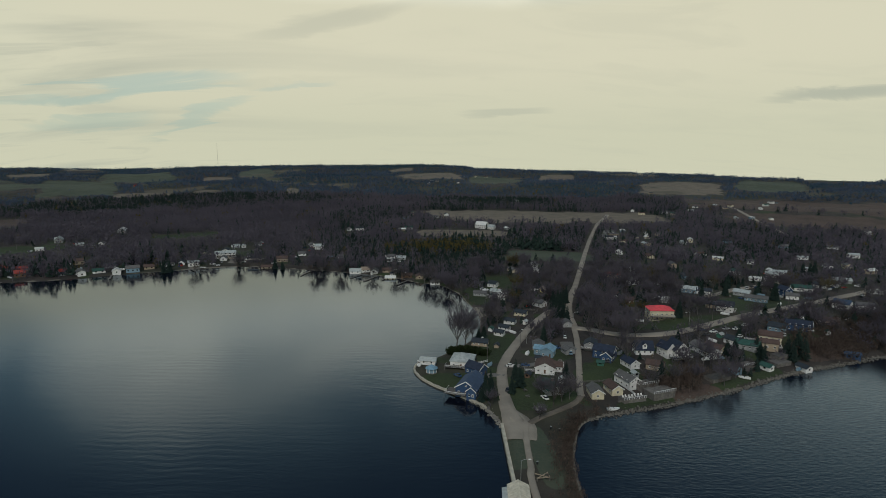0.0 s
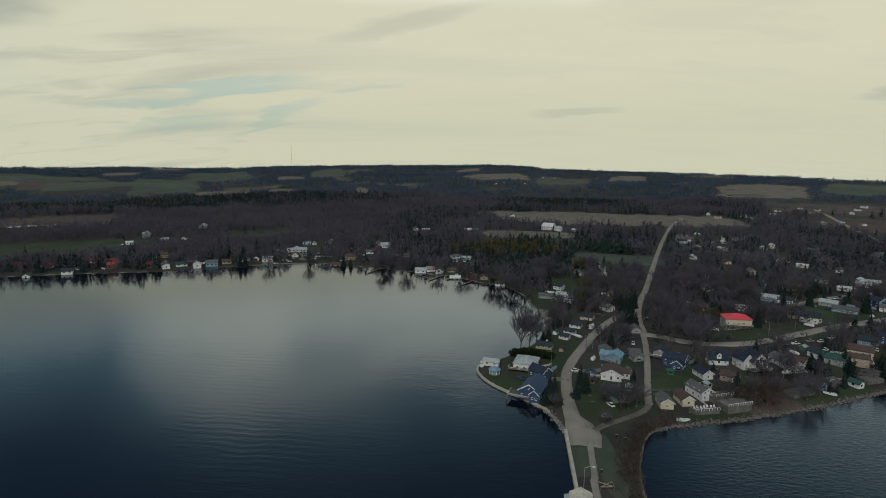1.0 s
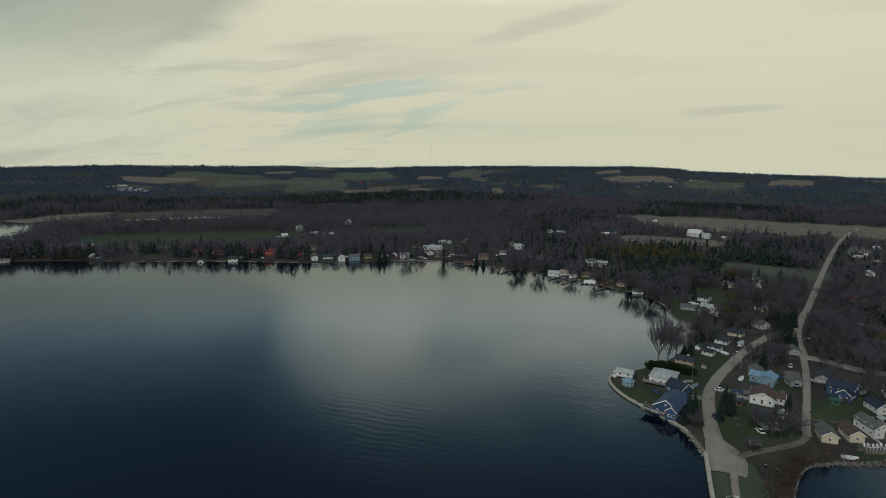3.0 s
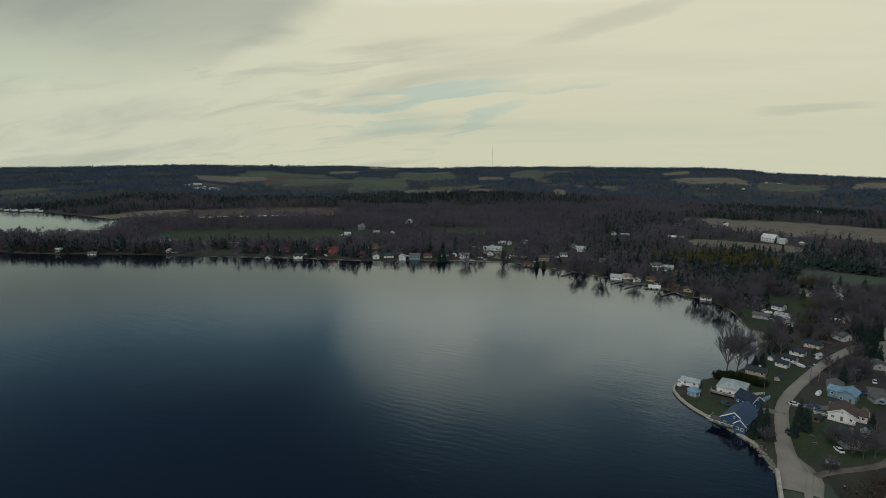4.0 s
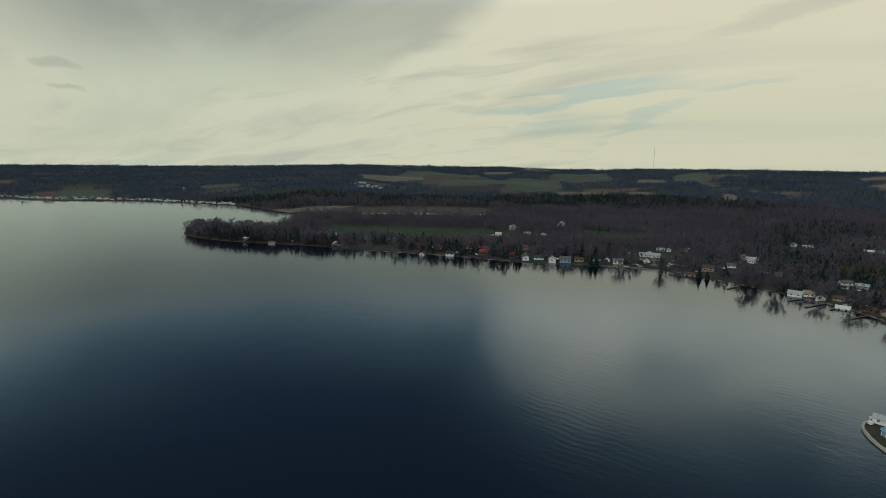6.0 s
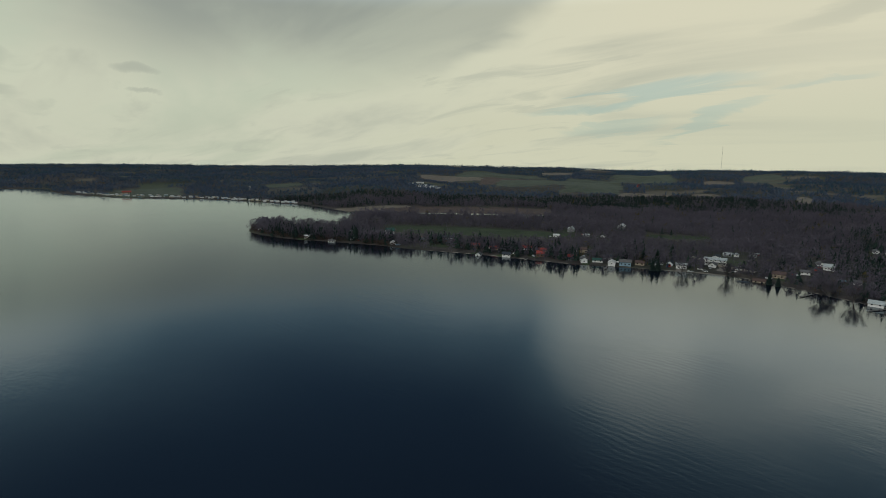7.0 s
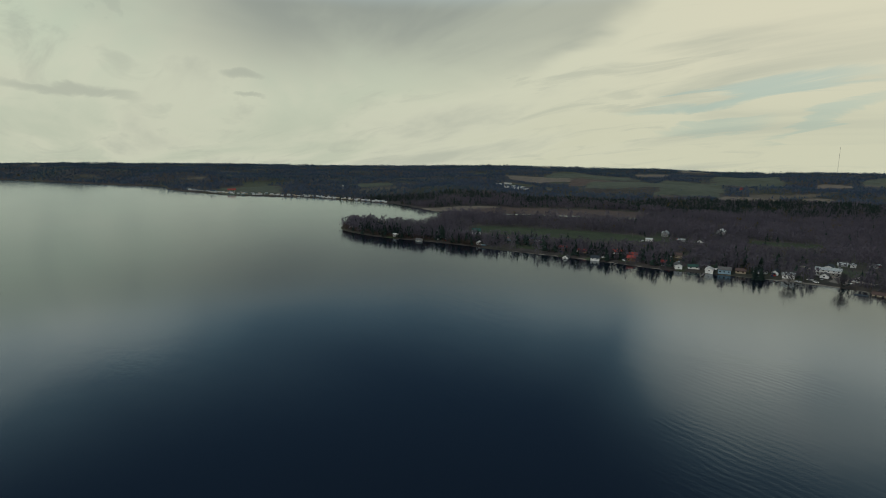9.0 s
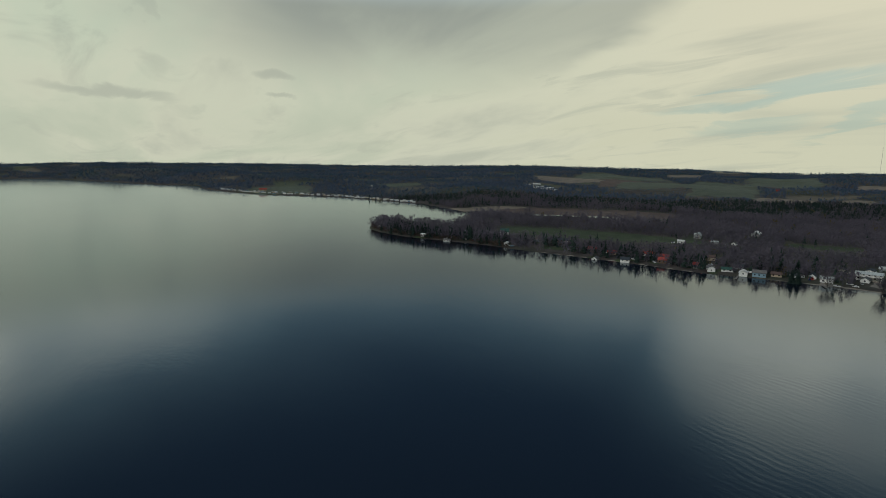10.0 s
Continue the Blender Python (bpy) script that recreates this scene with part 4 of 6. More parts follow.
# barns and the far farm
BARNS = [(52.2, 774.3, 60, 12, 18, 5.5, 4.5, "white", "white"), (64.2, 763.8, 60, 8, 10, 4, 3, "white", "pale"), (-397.2, 712.3, 20, 10, 16, 4, 3, "grey", "white"), (-425.7, 635.8, 25, 9, 12, 4, 3.5, "grey", "pale"),
         (-732.4, 1388.5, 10, 7, 12, 4, 3, "red", "dark")]
for bx, by, turn, w, l, h, rise, wall, roof in BARNS:
    house(bx, by, turn, w, l, h, rise, wall, roof, f"{wall} timber barn with a {roof} metal roof", plain=True, name="barn", category="barn", group="farm barns")
rng = random.Random(77)
for bx, by in [(-1170, 1002), (-1146, 997), (-1178, 1037), (-1120, 997), (-1132, 1020), (-1094, 998), (-1106, 1020), (-1069, 998), (-1111, 970), (-1083, 976)]:
    house(bx, by, 125 + rng.uniform(-10, 10), 6, rng.uniform(16, 28), 2.4, 1.2, "white", rng.choice(["white", "pale"]), "long white farm shed with a pale metal roof", plain=True, name="farm_shed", category="shed", group="farm sheds on the hill")


# ---------------------------------------------------------------- trailers along the far bay
def trailer(x, y, turn, wall, k):
    b = base("trailer", x, y, top(x, y) - 0.3, turn, f"{wall} holiday trailer parked near the shore", "trailer", "holiday trailers")
    b.scale = (0.72, 0.8, 0.8)
    part("body", shared(("tb", wall), lambda: Shape().box(-4.5, -1.4, 0.5, 4.5, 1.4, 3.0).mesh("body", PAINT[wall])), None, b)
    part("roof", shared("tr", lambda: Shape().add([(-4.6, -1.6, 3.0), (4.6, -1.6, 3.0), (4.6, 1.6, 3.0), (-4.6, 1.6, 3.0), (-4.5, 0, 3.5), (4.5, 0, 3.5)], [(0, 3, 2, 1), (0, 1, 5, 4), (2, 3, 4, 5), (1, 2, 5), (3, 0, 4)]).mesh("roof", ROOF["white"])), None, b)
    part("skirt", shared("ts", lambda: Shape().box(-4.3, -1.2, -0.9, 4.3, 1.2, 0.5).mesh("skirt", PAINT["grey"])), None, b)
    for u in (-2.2, 2.2):
        part("pane", pane_mesh(1.5, 1.0), None, b, "", pose(u, -1.42, 1.9))


TRAILER_LINE = smooth_line([(-1012, 569), (-1072, 544), (-1151, 518), (-1223, 485), (-1291, 434), (-1365, 375), (-1445, 340), (-1547, 313)], 18)


def trailers():
    line = TRAILER_LINE
    rng = random.Random(4)
    for i, (px, py) in enumerate(line):
        ux, uy = px / math.hypot(px, py), py / math.hypot(px, py)
        for back in ((3, 26), (4,), (12,))[i % 3]:
            if rng.random() < 0.18:
                continue
            q, w = back + rng.uniform(-3, 6), rng.uniform(-3, 3)
            x, y = px + ux * q - uy * w, py + uy * q + ux * w
            if inland_at(x, y) > 2.5:
                trailer(x, y, math.degrees(math.atan2(uy, ux)) + rng.choice([0, 90, 90, 70]) + rng.uniform(-9, 9), rng.choice(["white", "white", "white", "cream", "light_blue", "tan", "grey"]), i)


trailers()

HOUSES = np.array([r[:2] for r in VILLAGE] + [r[:2] for r in FAR_SHORE] + list(UPPER) + [r[:2] for r in BARNS] + [(-481, 462), (-213, 560), (-1425, 384), (-737, 404), (-562, 445)])
ground = build_ground()
water = build_water()
build_pools()
for row in ROADS:
    build_road(*row)


# ---------------------------------------------------------------- trees
def bare_tree(seed, height, spread):
    """Trunk with limbs as one shape, and the haze of twigs as another."""
    rng = random.Random(seed)
    wood, twigs = Shape(), Shape()
    share, count = (0.28, 0.33, 0.24, 0.17), (6, 4, 3)

    def spray(a, b, way, n, long):
        for _ in range(n):
            o = a.lerp(b, rng.uniform(0.15, 1.0))
            v = (way + Vector((rng.gauss(0, 0.45), rng.gauss(0, 0.45), rng.gauss(0.2, 0.35)))).normalized() * rng.uniform(0.6, 1.0) * long
            q = v.orthogonal().normalized() * 0.034
            twigs.add([o - q, o + q, o + v], [(0, 1, 2)])

    def limb(a, way, r, level):
        length = share[level] * height * rng.uniform(0.8, 1.2)
        b = a + way * length
        wood.tube(a, b, r, r * 0.55, 6 if level == 0 else 4 if level == 1 else 3, False)
        if level >= 2:
            spray(a, b, way, 8 if level == 2 else 13, height * 0.115)
        if level == 3:
            return
        for k in range(count[level]):
            t = rng.uniform(0.55, 1.0) if level == 0 else rng.uniform(0.25, 1.0)
            ang = 2 * math.pi * (k + rng.random()) / count[level]
            side = Vector((math.cos(ang), math.sin(ang), 0)) * spread * rng.uniform(0.6, 1.2)
            limb(a.lerp(b, t), (way * 0.62 + side * 1.2 + Vector((0, 0, 0.32))).normalized(), r * 0.50, level + 1)
        limb(b, (way + Vector((rng.gauss(0, 0.18), rng.gauss(0, 0.18), 0.3))).normalized(), r * 0.55, level + 1)

    limb(Vector((0, 0, -0.3)), Vector((rng.gauss(0, 0.05), rng.gauss(0, 0.05), 1)).normalized(), height * 0.017, 0)
    return wood, twigs


def conifer(seed, height, radius):
    rng = random.Random(seed)
    wood, crown = Shape(), Shape()
    wood.tube((0, 0, -0.3), (0, 0, height * 0.95), height * 0.016, 0.03, 6)
    z = height * 0.08
    while z < height * 0.98:
        k = 1 - z / height
        r = radius * (k ** 0.8) + 0.15
        n = max(5, int(15 * k) + 4)
        for i in range(n):
            a = 2 * math.pi * (i + rng.random()) / n
            rr = r * rng.uniform(0.55, 1.15)
            c, s = math.cos(a), math.sin(a)
            o, tip = Vector((c * 0.1, s * 0.1, z + 0.25 * rr)), Vector((c * rr, s * rr, z - 0.18 * rr + rng.uniform(-0.2, 0.2)))
            q, m = Vector((-s, c, 0)) * rr * 0.30, o.lerp(tip, 0.6)
            crown.add([o, m - q - Vector((0, 0, 0.15 * rr)), tip, m + q - Vector((0, 0, 0.15 * rr)), m + Vector((0, 0, 0.12 * rr))], [(0, 1, 4), (1, 2, 4), (2, 3, 4), (3, 0, 4)])
        z += height * 0.045
    return wood, crown


def make_tree(kind, k):
    def make():
        rng = random.Random(k * 31 + len(kind))
        if kind == "conifer":
            a, b = conifer(k, 11.0, rng.uniform(2.2, 3.0))
            return a.mesh("trunk", BARK), b.mesh("crown", NEEDLE)
        a, b = bare_tree(k, 13.0, rng.uniform(0.50, 0.80))
        return a.mesh("trunk", BARK if k % 2 else PALE_BARK), b.mesh("crown", BUD if kind == "bud" else TWIG)
    return shared(("tree", kind, k), make)


TREE_TAGS = {"bare": ("bare_tree", "leafless grey-brown deciduous tree in early spring"), "conifer": ("conifer", "dark green conifer with drooping boughs"),
             "bud": ("willow_tree", "yellow budding tree with bare limbs")}


def plant(kind, x, y, size, k):
    name, label = TREE_TAGS[kind]
    trunk, crown = make_tree(kind, k)
    b = base(name, x, y, top(x, y), (x * 37 + y * 11) % 360, label, "tree", "village trees")
    b.scale = (size, size, size * (0.92 + 0.16 * ((x * 3.1 + y) % 1)))
    part("trunk", trunk, None, b)
    part("crown", crown, None, b)


def clear_of(x, y, house_gap, road_gap):
    ok = np.ones(x.shape, bool)
    for hx, hy in HOUSES:
        ok &= np.hypot(x - hx, y - hy) > house_gap
    for _, line, w, _, _ in ROADS:
        ok &= line_distance(np.concatenate([line[::4], line[-1:]]), x, y) > w / 2 + road_gap
    return ok


# single trees whose place and kind can be told
SINGLE = [("bare", 7.9, 308.5, 1.95, 0), ("bare", 12.8, 314.3, 1.7, 2), ("bare", 17.4, 324.3, 1.3, 4), ("conifer", 20.9, 321.4, 0.8, 0), ("conifer", 19.8, 239.9, 0.9, 1), ("conifer", 17.2, 238.7, 0.7, 2),
          ("conifer", 34.6, 260.6, 0.95, 0), ("conifer", 35.8, 252.6, 1.1, 1), ("conifer", 31.4, 246.2, 0.8, 2), ("conifer", 76.6, 359.2, 1.25, 0), ("conifer", 72.5, 356.6, 1.1, 1), ("conifer", 77.5, 349.3, 1.0, 2),
          ("bare", 47.8, 233.6, 1.1, 1), ("bare", 52.2, 237.6, 1.2, 2), ("bare", 56.1, 240.6, 1.0, 4), ("bare", 39.7, 220.7, 0.6, 3), ("conifer", 19.7, 245.9, 1.0, 1), ("conifer", 21.8, 247.3, 1.0, 0), ("bare", 21.7, 233.7, 0.6, 1), ("bare", 44.1, 240.4, 0.9, 5), ("bare", 90.3, 321.9, 1.3, 0), ("bare", 99.7, 312.1, 1.5, 1),
          ("bare", 109.9, 317.3, 1.4, 4), ("bare", 92.9, 279.7, 1.5, 2), ("conifer", 151.7, 287.9, 1.0, 1), ("conifer", 180.8, 290.9, 1.2, 0), ("conifer", 190.1, 297.2, 1.35, 2), ("conifer", 189.5, 290.3, 1.25, 1), ("conifer", 181.3, 286.7, 1.1, 1), ("conifer", 165.0, 288.1, 0.9, 2), ("conifer", 152.6, 282.1, 0.9, 0), ("conifer", 229.4, 390.1, 1.5, 0),
          ("conifer", 74.1, 379.1, 1.3, 2), ("conifer", 75.9, 372.2, 1.5, 0), ("conifer", 80.4, 382.0, 1.3, 1), ("conifer", 85.6, 392.4, 1.2, 0), ("bare", 74.8, 389.1, 1.3, 1), ("conifer", 147.2, 282.8, 0.8, 1), ("conifer", 147.6, 287.8, 0.9, 2), ("conifer", 164.4, 283.2, 1.0, 0), ("conifer", 165.7, 293.2, 0.9, 1), ("conifer", 179.3, 391.8, 1.2, 2), ("conifer", 202.4, 404.9, 1.1, 1), ("conifer", 308.6, 472.8, 1.6, 2), ("conifer", 302.1, 468.3, 1.5, 0), ("conifer", 301.7, 476.9, 1.4, 1), ("bare", -40.2, 482.3, 1.3, 0), ("bare", -33.0, 476.1, 1.0, 1), ("bare", -14.6, 464.2, 1.3, 2), ("bare", -9.5, 460.3, 1.6, 3), ("bare", -5.7, 456.5, 1.2, 4), ("bare", 2.9, 443.4, 1.5, 4), ("bare", 5.9, 436.2, 1.3, 5), ("bare", 13.2, 419.1, 1.4, 0),
          ("bare", -112.9, 507.6, 1.5, 1), ("bare", -106.9, 505.4, 1.2, 2), ("bare", -90.1, 498.8, 1.6, 3), ("conifer", -152.9, 518.7, 1.2, 0), ("conifer", -145.5, 516.4, 1.0, 1), ("bare", -60.6, 492.8, 1.2, 4), ("bare", -187.0, 517.6, 1.4, 5), ("bare", -220.9, 506.6, 1.3, 1),
          ("conifer", -244.8, 498.8, 1.3, 2), ("conifer", -241.0, 501.3, 1.4, 0), ("conifer", -522.5, 416.3, 1.2, 1), ("conifer", -506.9, 424.6, 1.3, 0), ("bare", 190.9, 343.0, 1.0, 3), ("bare", 235.8, 362.5, 1.4, 5)]
for kind, tx, ty, size, k in SINGLE:
    plant(kind, tx, ty, size, k)


def hides_road(x, y):
    """True where a tall tree would stand just before a road."""
    m = np.zeros(np.shape(x), bool)
    r = np.hypot(x, y)
    for _, line, w, _, _ in ROADS:
        for q in (7.0, 14.0, 22.0, 30.0):
            m |= line_distance(np.concatenate([line[::5], line[-1:]]), x * (1 + q / r), y * (1 + q / r)) < 5.0
    return m


def hides_house(x, y):
    """True where a tree would stand just before a house."""
    m = np.zeros(np.shape(x), bool)
    r = np.hypot(x, y)
    for hx, hy in HOUSES:
        for q in (9.0, 18.0, 30.0, 42.0):
            m |= (x * (1 + q / r) - hx) ** 2 + (y * (1 + q / r) - hy) ** 2 < 75
    return m


def scatter_near():
    rng = np.random.RandomState(5)
    n = 9000
    az, r = np.radians(rng.uniform(-41, 12, n)), np.sqrt(rng.uniform(215 ** 2, 520 ** 2, n))
    x, y = -np.sin(az) * r, np.cos(az) * r
    d = inland(x, y)
    ok = (d > 3) & clear_of(x, y, 9.5, 4.0) & (field_mask("", x, y) < 0.4) & (x > 18) & (y > 232)
    ok &= rng.uniform(0, 1, n) < 0.35 + 0.5 * (waves(x, y, 60, 12) > 0)
    ok &= ~((d < 12) & (x > 70) & (y < 300) & (rng.uniform(0, 1, n) < 0.8))
    ok &= ~(hides_road(x, y) & (rng.uniform(0, 1, n) < 0.88)) & ~(hides_house(x, y) & (rng.uniform(0, 1, n) < 0.6))
    taken, gap = [], 6.0
    for X, Y in zip(x[ok], y[ok]):
        if all((X - a) ** 2 + (Y - b) ** 2 > gap * gap for a, b in taken):
            taken.append((X, Y))
        if len(taken) >= 320:
            break
    for X, Y in taken:
        u = rng.uniform()
        kind = "conifer" if u < 0.16 else "bud" if u < 0.20 else "bare"
        plant(kind, X, Y, rng.uniform(0.75, 1.3) if kind != "conifer" else rng.uniform(0.6, 1.15), int(rng.randint(0, 6 if kind == "bare" else 3)))


scatter_near()


# ---------------------------------------------------------------- woods, too many to count
def tufts(x, y, z, size, kind, rng, per, leaf):
    """Triangles for far trees: kind 0 bare, 1 conifer, 2 budding."""
    n = len(x)
    P = np.stack([x, y, z], -1)[:, None, None, :]
    a = rng.uniform(0, 2 * math.pi, (n, per))
    if kind == 1:
        t = (np.arange(per) / per)[None, :] * np.ones((n, 1))
        rad = size[:, None] * (0.25 if per > 8 else 0.40) * (1 - t) ** 0.8 + 0.2
        zc = size[:, None] * (0.05 + 0.86 * t) + rng.normal(0, 0.03, (n, per)) * size[:, None]
        hgt, wid = size[:, None] * 0.24 * np.ones((1, per)), rad * 1.25
        c, s = np.cos(a), np.sin(a)
        v0 = np.stack([c * rad - s * wid * 0.6, s * rad + c * wid * 0.6, zc], -1)
        v1 = np.stack([c * rad + s * wid * 0.6, s * rad - c * wid * 0.6, zc], -1)
        v2 = np.stack([c * 0.05, s * 0.05, zc + hgt], -1)
    else:
        # a rounded, ragged crown of small sprays, each turned at random
        t = rng.uniform(0, 1, (n, per)) ** 0.8
        wide = rng.uniform(0.26, 0.40, (n, 1)) * size[:, None]
        rad = wide * np.sqrt(np.sin(math.pi * (0.10 + 0.84 * t)) * rng.uniform(0.05, 1, (n, per)))
        mid = np.stack([np.cos(a) * rad, np.sin(a) * rad, size[:, None] * (0.16 + 0.78 * t)], -1)
        e = (size[:, None] * leaf * rng.uniform(0.6, 1.4, (n, per)))[..., None]
        v0, v1, v2 = (mid + e * rng.normal(0, 0.6, (n, per, 3)) * np.array([1.0, 1.0, 1.35]) for _ in range(3))
        # a trunk in place of the first spray
        v0[:, 0] = np.stack([-0.02 * size, 0 * size, -0.5 + 0 * size], -1)
        v1[:, 0] = np.stack([0.02 * size, 0.01 * size, -0.5 + 0 * size], -1)
        v2[:, 0] = np.stack([0 * size, 0 * size, size * 0.8], -1)
    return (np.stack([v0, v1, v2], 2) + P).reshape(-1, 3)


def spot(x, y, az, r, across, deep):
    """1 inside a patch of land given by azimuth and distance, fading at its edge."""
    cx, cy, c, s = -math.sin(radians(az)) * r, math.cos(radians(az)) * r, math.cos(radians(az)), math.sin(radians(az))
    u, v = ((x - cx) * c + (y - cy) * s) / across, (-(x - cx) * s + (y - cy) * c) / deep
    return step(1.25, 0.8, np.hypot(u, v) + 0.25 * waves(x, y, 150, 50))


# stands of conifers: azimuth, distance, half width, half depth, share
STANDS = [(37.8, 1489, 105, 50, 0.9), (34, 1165, 340, 95, 0.75), (18, 1190, 160, 90, 0.6), (-5, 1120, 110, 75, 0.9), (-13, 1450, 150, 170, 0.8), (13, 1800, 150, 260, 0.7), (5, 2350, 260, 230, 0.8),
          (58, 1250, 200, 110, 0.7), (-20, 2000, 200, 120, 0.7), (-33, 1800, 60, 90, 0.8), (2, 1420, 120, 120, 0.55), (24, 1650, 60, 70, 0.7), (66, 1900, 300, 180, 0.5), (-5, 610, 75, 115, 0.8), (3, 560, 40, 50, 0.5), (-27, 480, 40, 40, 0.6), (-14, 700, 60, 60, 0.4)]


def conifer_share(x, y, r):
    az = np.degrees(np.arctan2(-x, y))
    s = 0.10 + 0.30 * step(0.0, 0.5, waves(x, y, 240, 21)) + 0.30 * step(1400, 2200, r) * step(-0.1, 0.4, waves(x, y, 420, 27))
    for a, q, w, d, share in STANDS:
        s = np.maximum(s, share * spot(x, y, a, q, w, d))
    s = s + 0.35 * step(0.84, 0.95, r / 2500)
    return s * (1 - 0.93 * step(600, 660, r) * step(1075, 1040, r) * step(8, 16, az))


def woods():
    rng = np.random.RandomState(11)
    sets = {0: [], 1: [], 2: [], 3: [], 4: []}
    for r0, r1, n, lo, hi, per, leaf in ((215, 560, 24000, 2.5, 9.5, 50, 0.062), (560, 1250, 62000, 6.5, 12.0, 27, 0.088), (1250, 3050, 165000, 4.0, 8.0, 7, 0.27)):
        az, r = np.radians(rng.uniform(-42, 100, n)), np.sqrt(rng.uniform(r0 ** 2, r1 ** 2, n))
        x, y = -np.sin(az) * r, np.cos(az) * r
        d = inland(x, y)
        ok = (d > 3) & ((field_mask("", x, y) < 0.3) | ((rng.uniform(0, 1, n) < 0.03) & (r > 1250)))
        ok &= ~((farmland(x, y) > 0.5) & (rng.uniform(0, 1, n) < 0.96))
        rim = np.interp(np.degrees(az), [q[0] for q in RIM], [q[1] for q in RIM])
        ok &= r < rim * 1.04
        village = (x > 20) & (r < 560)
        ok &= ~(village & (rng.uniform(0, 1, n) < 0.25)) & ~(village & (d < 5) & (x > 60) & (y < 320))
        ok &= ((y > 235) | (x < -300)) & (r > 300) & ~((x > -20) & (x < 30) & (y < 335))
        x, y, d, r, az = x[ok], y[ok], d[ok], r[ok], az[ok]
        n = len(x)
        ok = clear_of(x, y, 7.0, 3.0) & (line_distance(TRAILER_LINE, x, y) > np.where(rng.uniform(0, 1, n) < 0.6, 40, 0))
        low = np.ones(n)
        if r1 < 1300:
            q = np.maximum(field_mask("", x * (1 + 22 / r), y * (1 + 22 / r)), field_mask("", x * (1 + 44 / r), y * (1 + 44 / r)))
            ok &= ~((q > 0.4) & (rng.uniform(0, 1, n) < 0.75) & (r > 480))
            ok &= ~(hides_house(x, y) & (rng.uniform(0, 1, n) < (0.7 if r1 > 600 else 0.6)))
        if 600 < r1 < 1300:
            q = np.max([field_mask("lawn", x * (1 + o / r), y * (1 + o / r)) for o in (15, 35, 55)], axis=0)
            ok &= ~((q > 0.4) & (rng.uniform(0, 1, n) < 0.3))
            low = np.where(q > 0.4, 0.6, 1.0)
        if r1 > 1300:
            q = np.max([field_mask("", x * (1 + o / r), y * (1 + o / r)) for o in (30, 60, 95)], axis=0)
            low = np.where(q > 0.4, 0.45, 1.0)
            ok &= ~((q > 0.4) & (rng.uniform(0, 1, n) < 0.5))
        if r1 < 600:
            ok &= ~(hides_road(x, y) & (rng.uniform(0, 1, n) < 0.7))
        x, y, d, r, low = x[ok], y[ok], d[ok], r[ok], low[ok]
        z = relief(x, y, d)
        size = low * rng.uniform(lo, hi, len(x)) * (1 + 0.22 * waves(x, y, 90, 4))
        share = conifer_share(x, y, r) * np.where((d < 25) & (r > 450), 0.45, 1.0)
        u = rng.uniform(0, 1, len(x))
        kind = np.where(u < share, 1, np.where(u > 0.988, 2, 0))
        kind = np.where((np.hypot((x + 5) / 60, (y - 600) / 30) < 1) & (u > 0.45), 2, kind)
        # past 1250 m bare trees and conifers take the haze-painted materials
        for k in (0, 1, 2):
            m = kind == k
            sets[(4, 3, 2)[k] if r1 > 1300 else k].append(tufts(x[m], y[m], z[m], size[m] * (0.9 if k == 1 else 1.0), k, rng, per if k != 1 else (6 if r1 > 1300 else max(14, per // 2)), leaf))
    for k, name, mat, label in ((0, "bare_woodland", TWIG, "leafless grey-brown woods covering the low hills"), (1, "conifer_woodland", NEEDLE, "dark green conifer woods among bare trees"), (3, "spruce_forest", HAZED_NEEDLE, "conifer forest on the far hills, blued by haze painted into its colour"),
                                (4, "birch_woodland", HAZED_TWIG, "leafless woods on the far hills, blue-grey with painted haze"), (2, "budding_thicket", BUD, "yellow budding willows scattered in the woods")):
        v = np.concatenate(sets[k])
        me = bpy.data.meshes.new(name)
        me.vertices.add(len(v))
        me.vertices.foreach_set("co", v.astype(np.float32).reshape(-1))
        m = len(v) // 3
        me.loops.add(len(v))
        me.loops.foreach_set("vertex_index", np.arange(len(v), dtype=np.int32))
        me.polygons.add(m)
        me.polygons.foreach_set("loop_start", np.arange(0, len(v), 3, dtype=np.int32))
        me.update(calc_edges=True)
        me.materials.append(mat)
        tagged(new(name, me), label, "woods", kind="stuff")


woods()


def shrubs(name, line, n, off, lo, hi, mat, label, seed, kind=0, shy=0.0, leaf=0.075):
    """Low leafless scrub along a line."""
    rng = np.random.RandomState(seed)
    k = rng.randint(0, len(line) - 1, n)
    t = rng.uniform(0, 1, (n, 1))
    p = line[k] * (1 - t) + line[k + 1] * t + rng.normal(0, off, (n, 2))
    ok = (inland(p[:, 0], p[:, 1]) > 0.3) & clear_of(p[:, 0], p[:, 1], 4.5, 1.0)
    if shy:
        ok &= ~(hides_house(p[:, 0], p[:, 1]) & (rng.uniform(0, 1, n) < shy))
    p = p[ok]
    v = tufts(p[:, 0], p[:, 1], relief(p[:, 0], p[:, 1]), rng.uniform(lo, hi, len(p)), kind, rng, 14 if kind == 1 else 40, leaf)
    me = bpy.data.meshes.new(name)
    me.from_pydata(v.tolist(), [], np.arange(len(v)).reshape(-1, 3).tolist())
    me.materials.append(mat)
    tagged(new(name, me), label, "shrubs", kind="stuff")


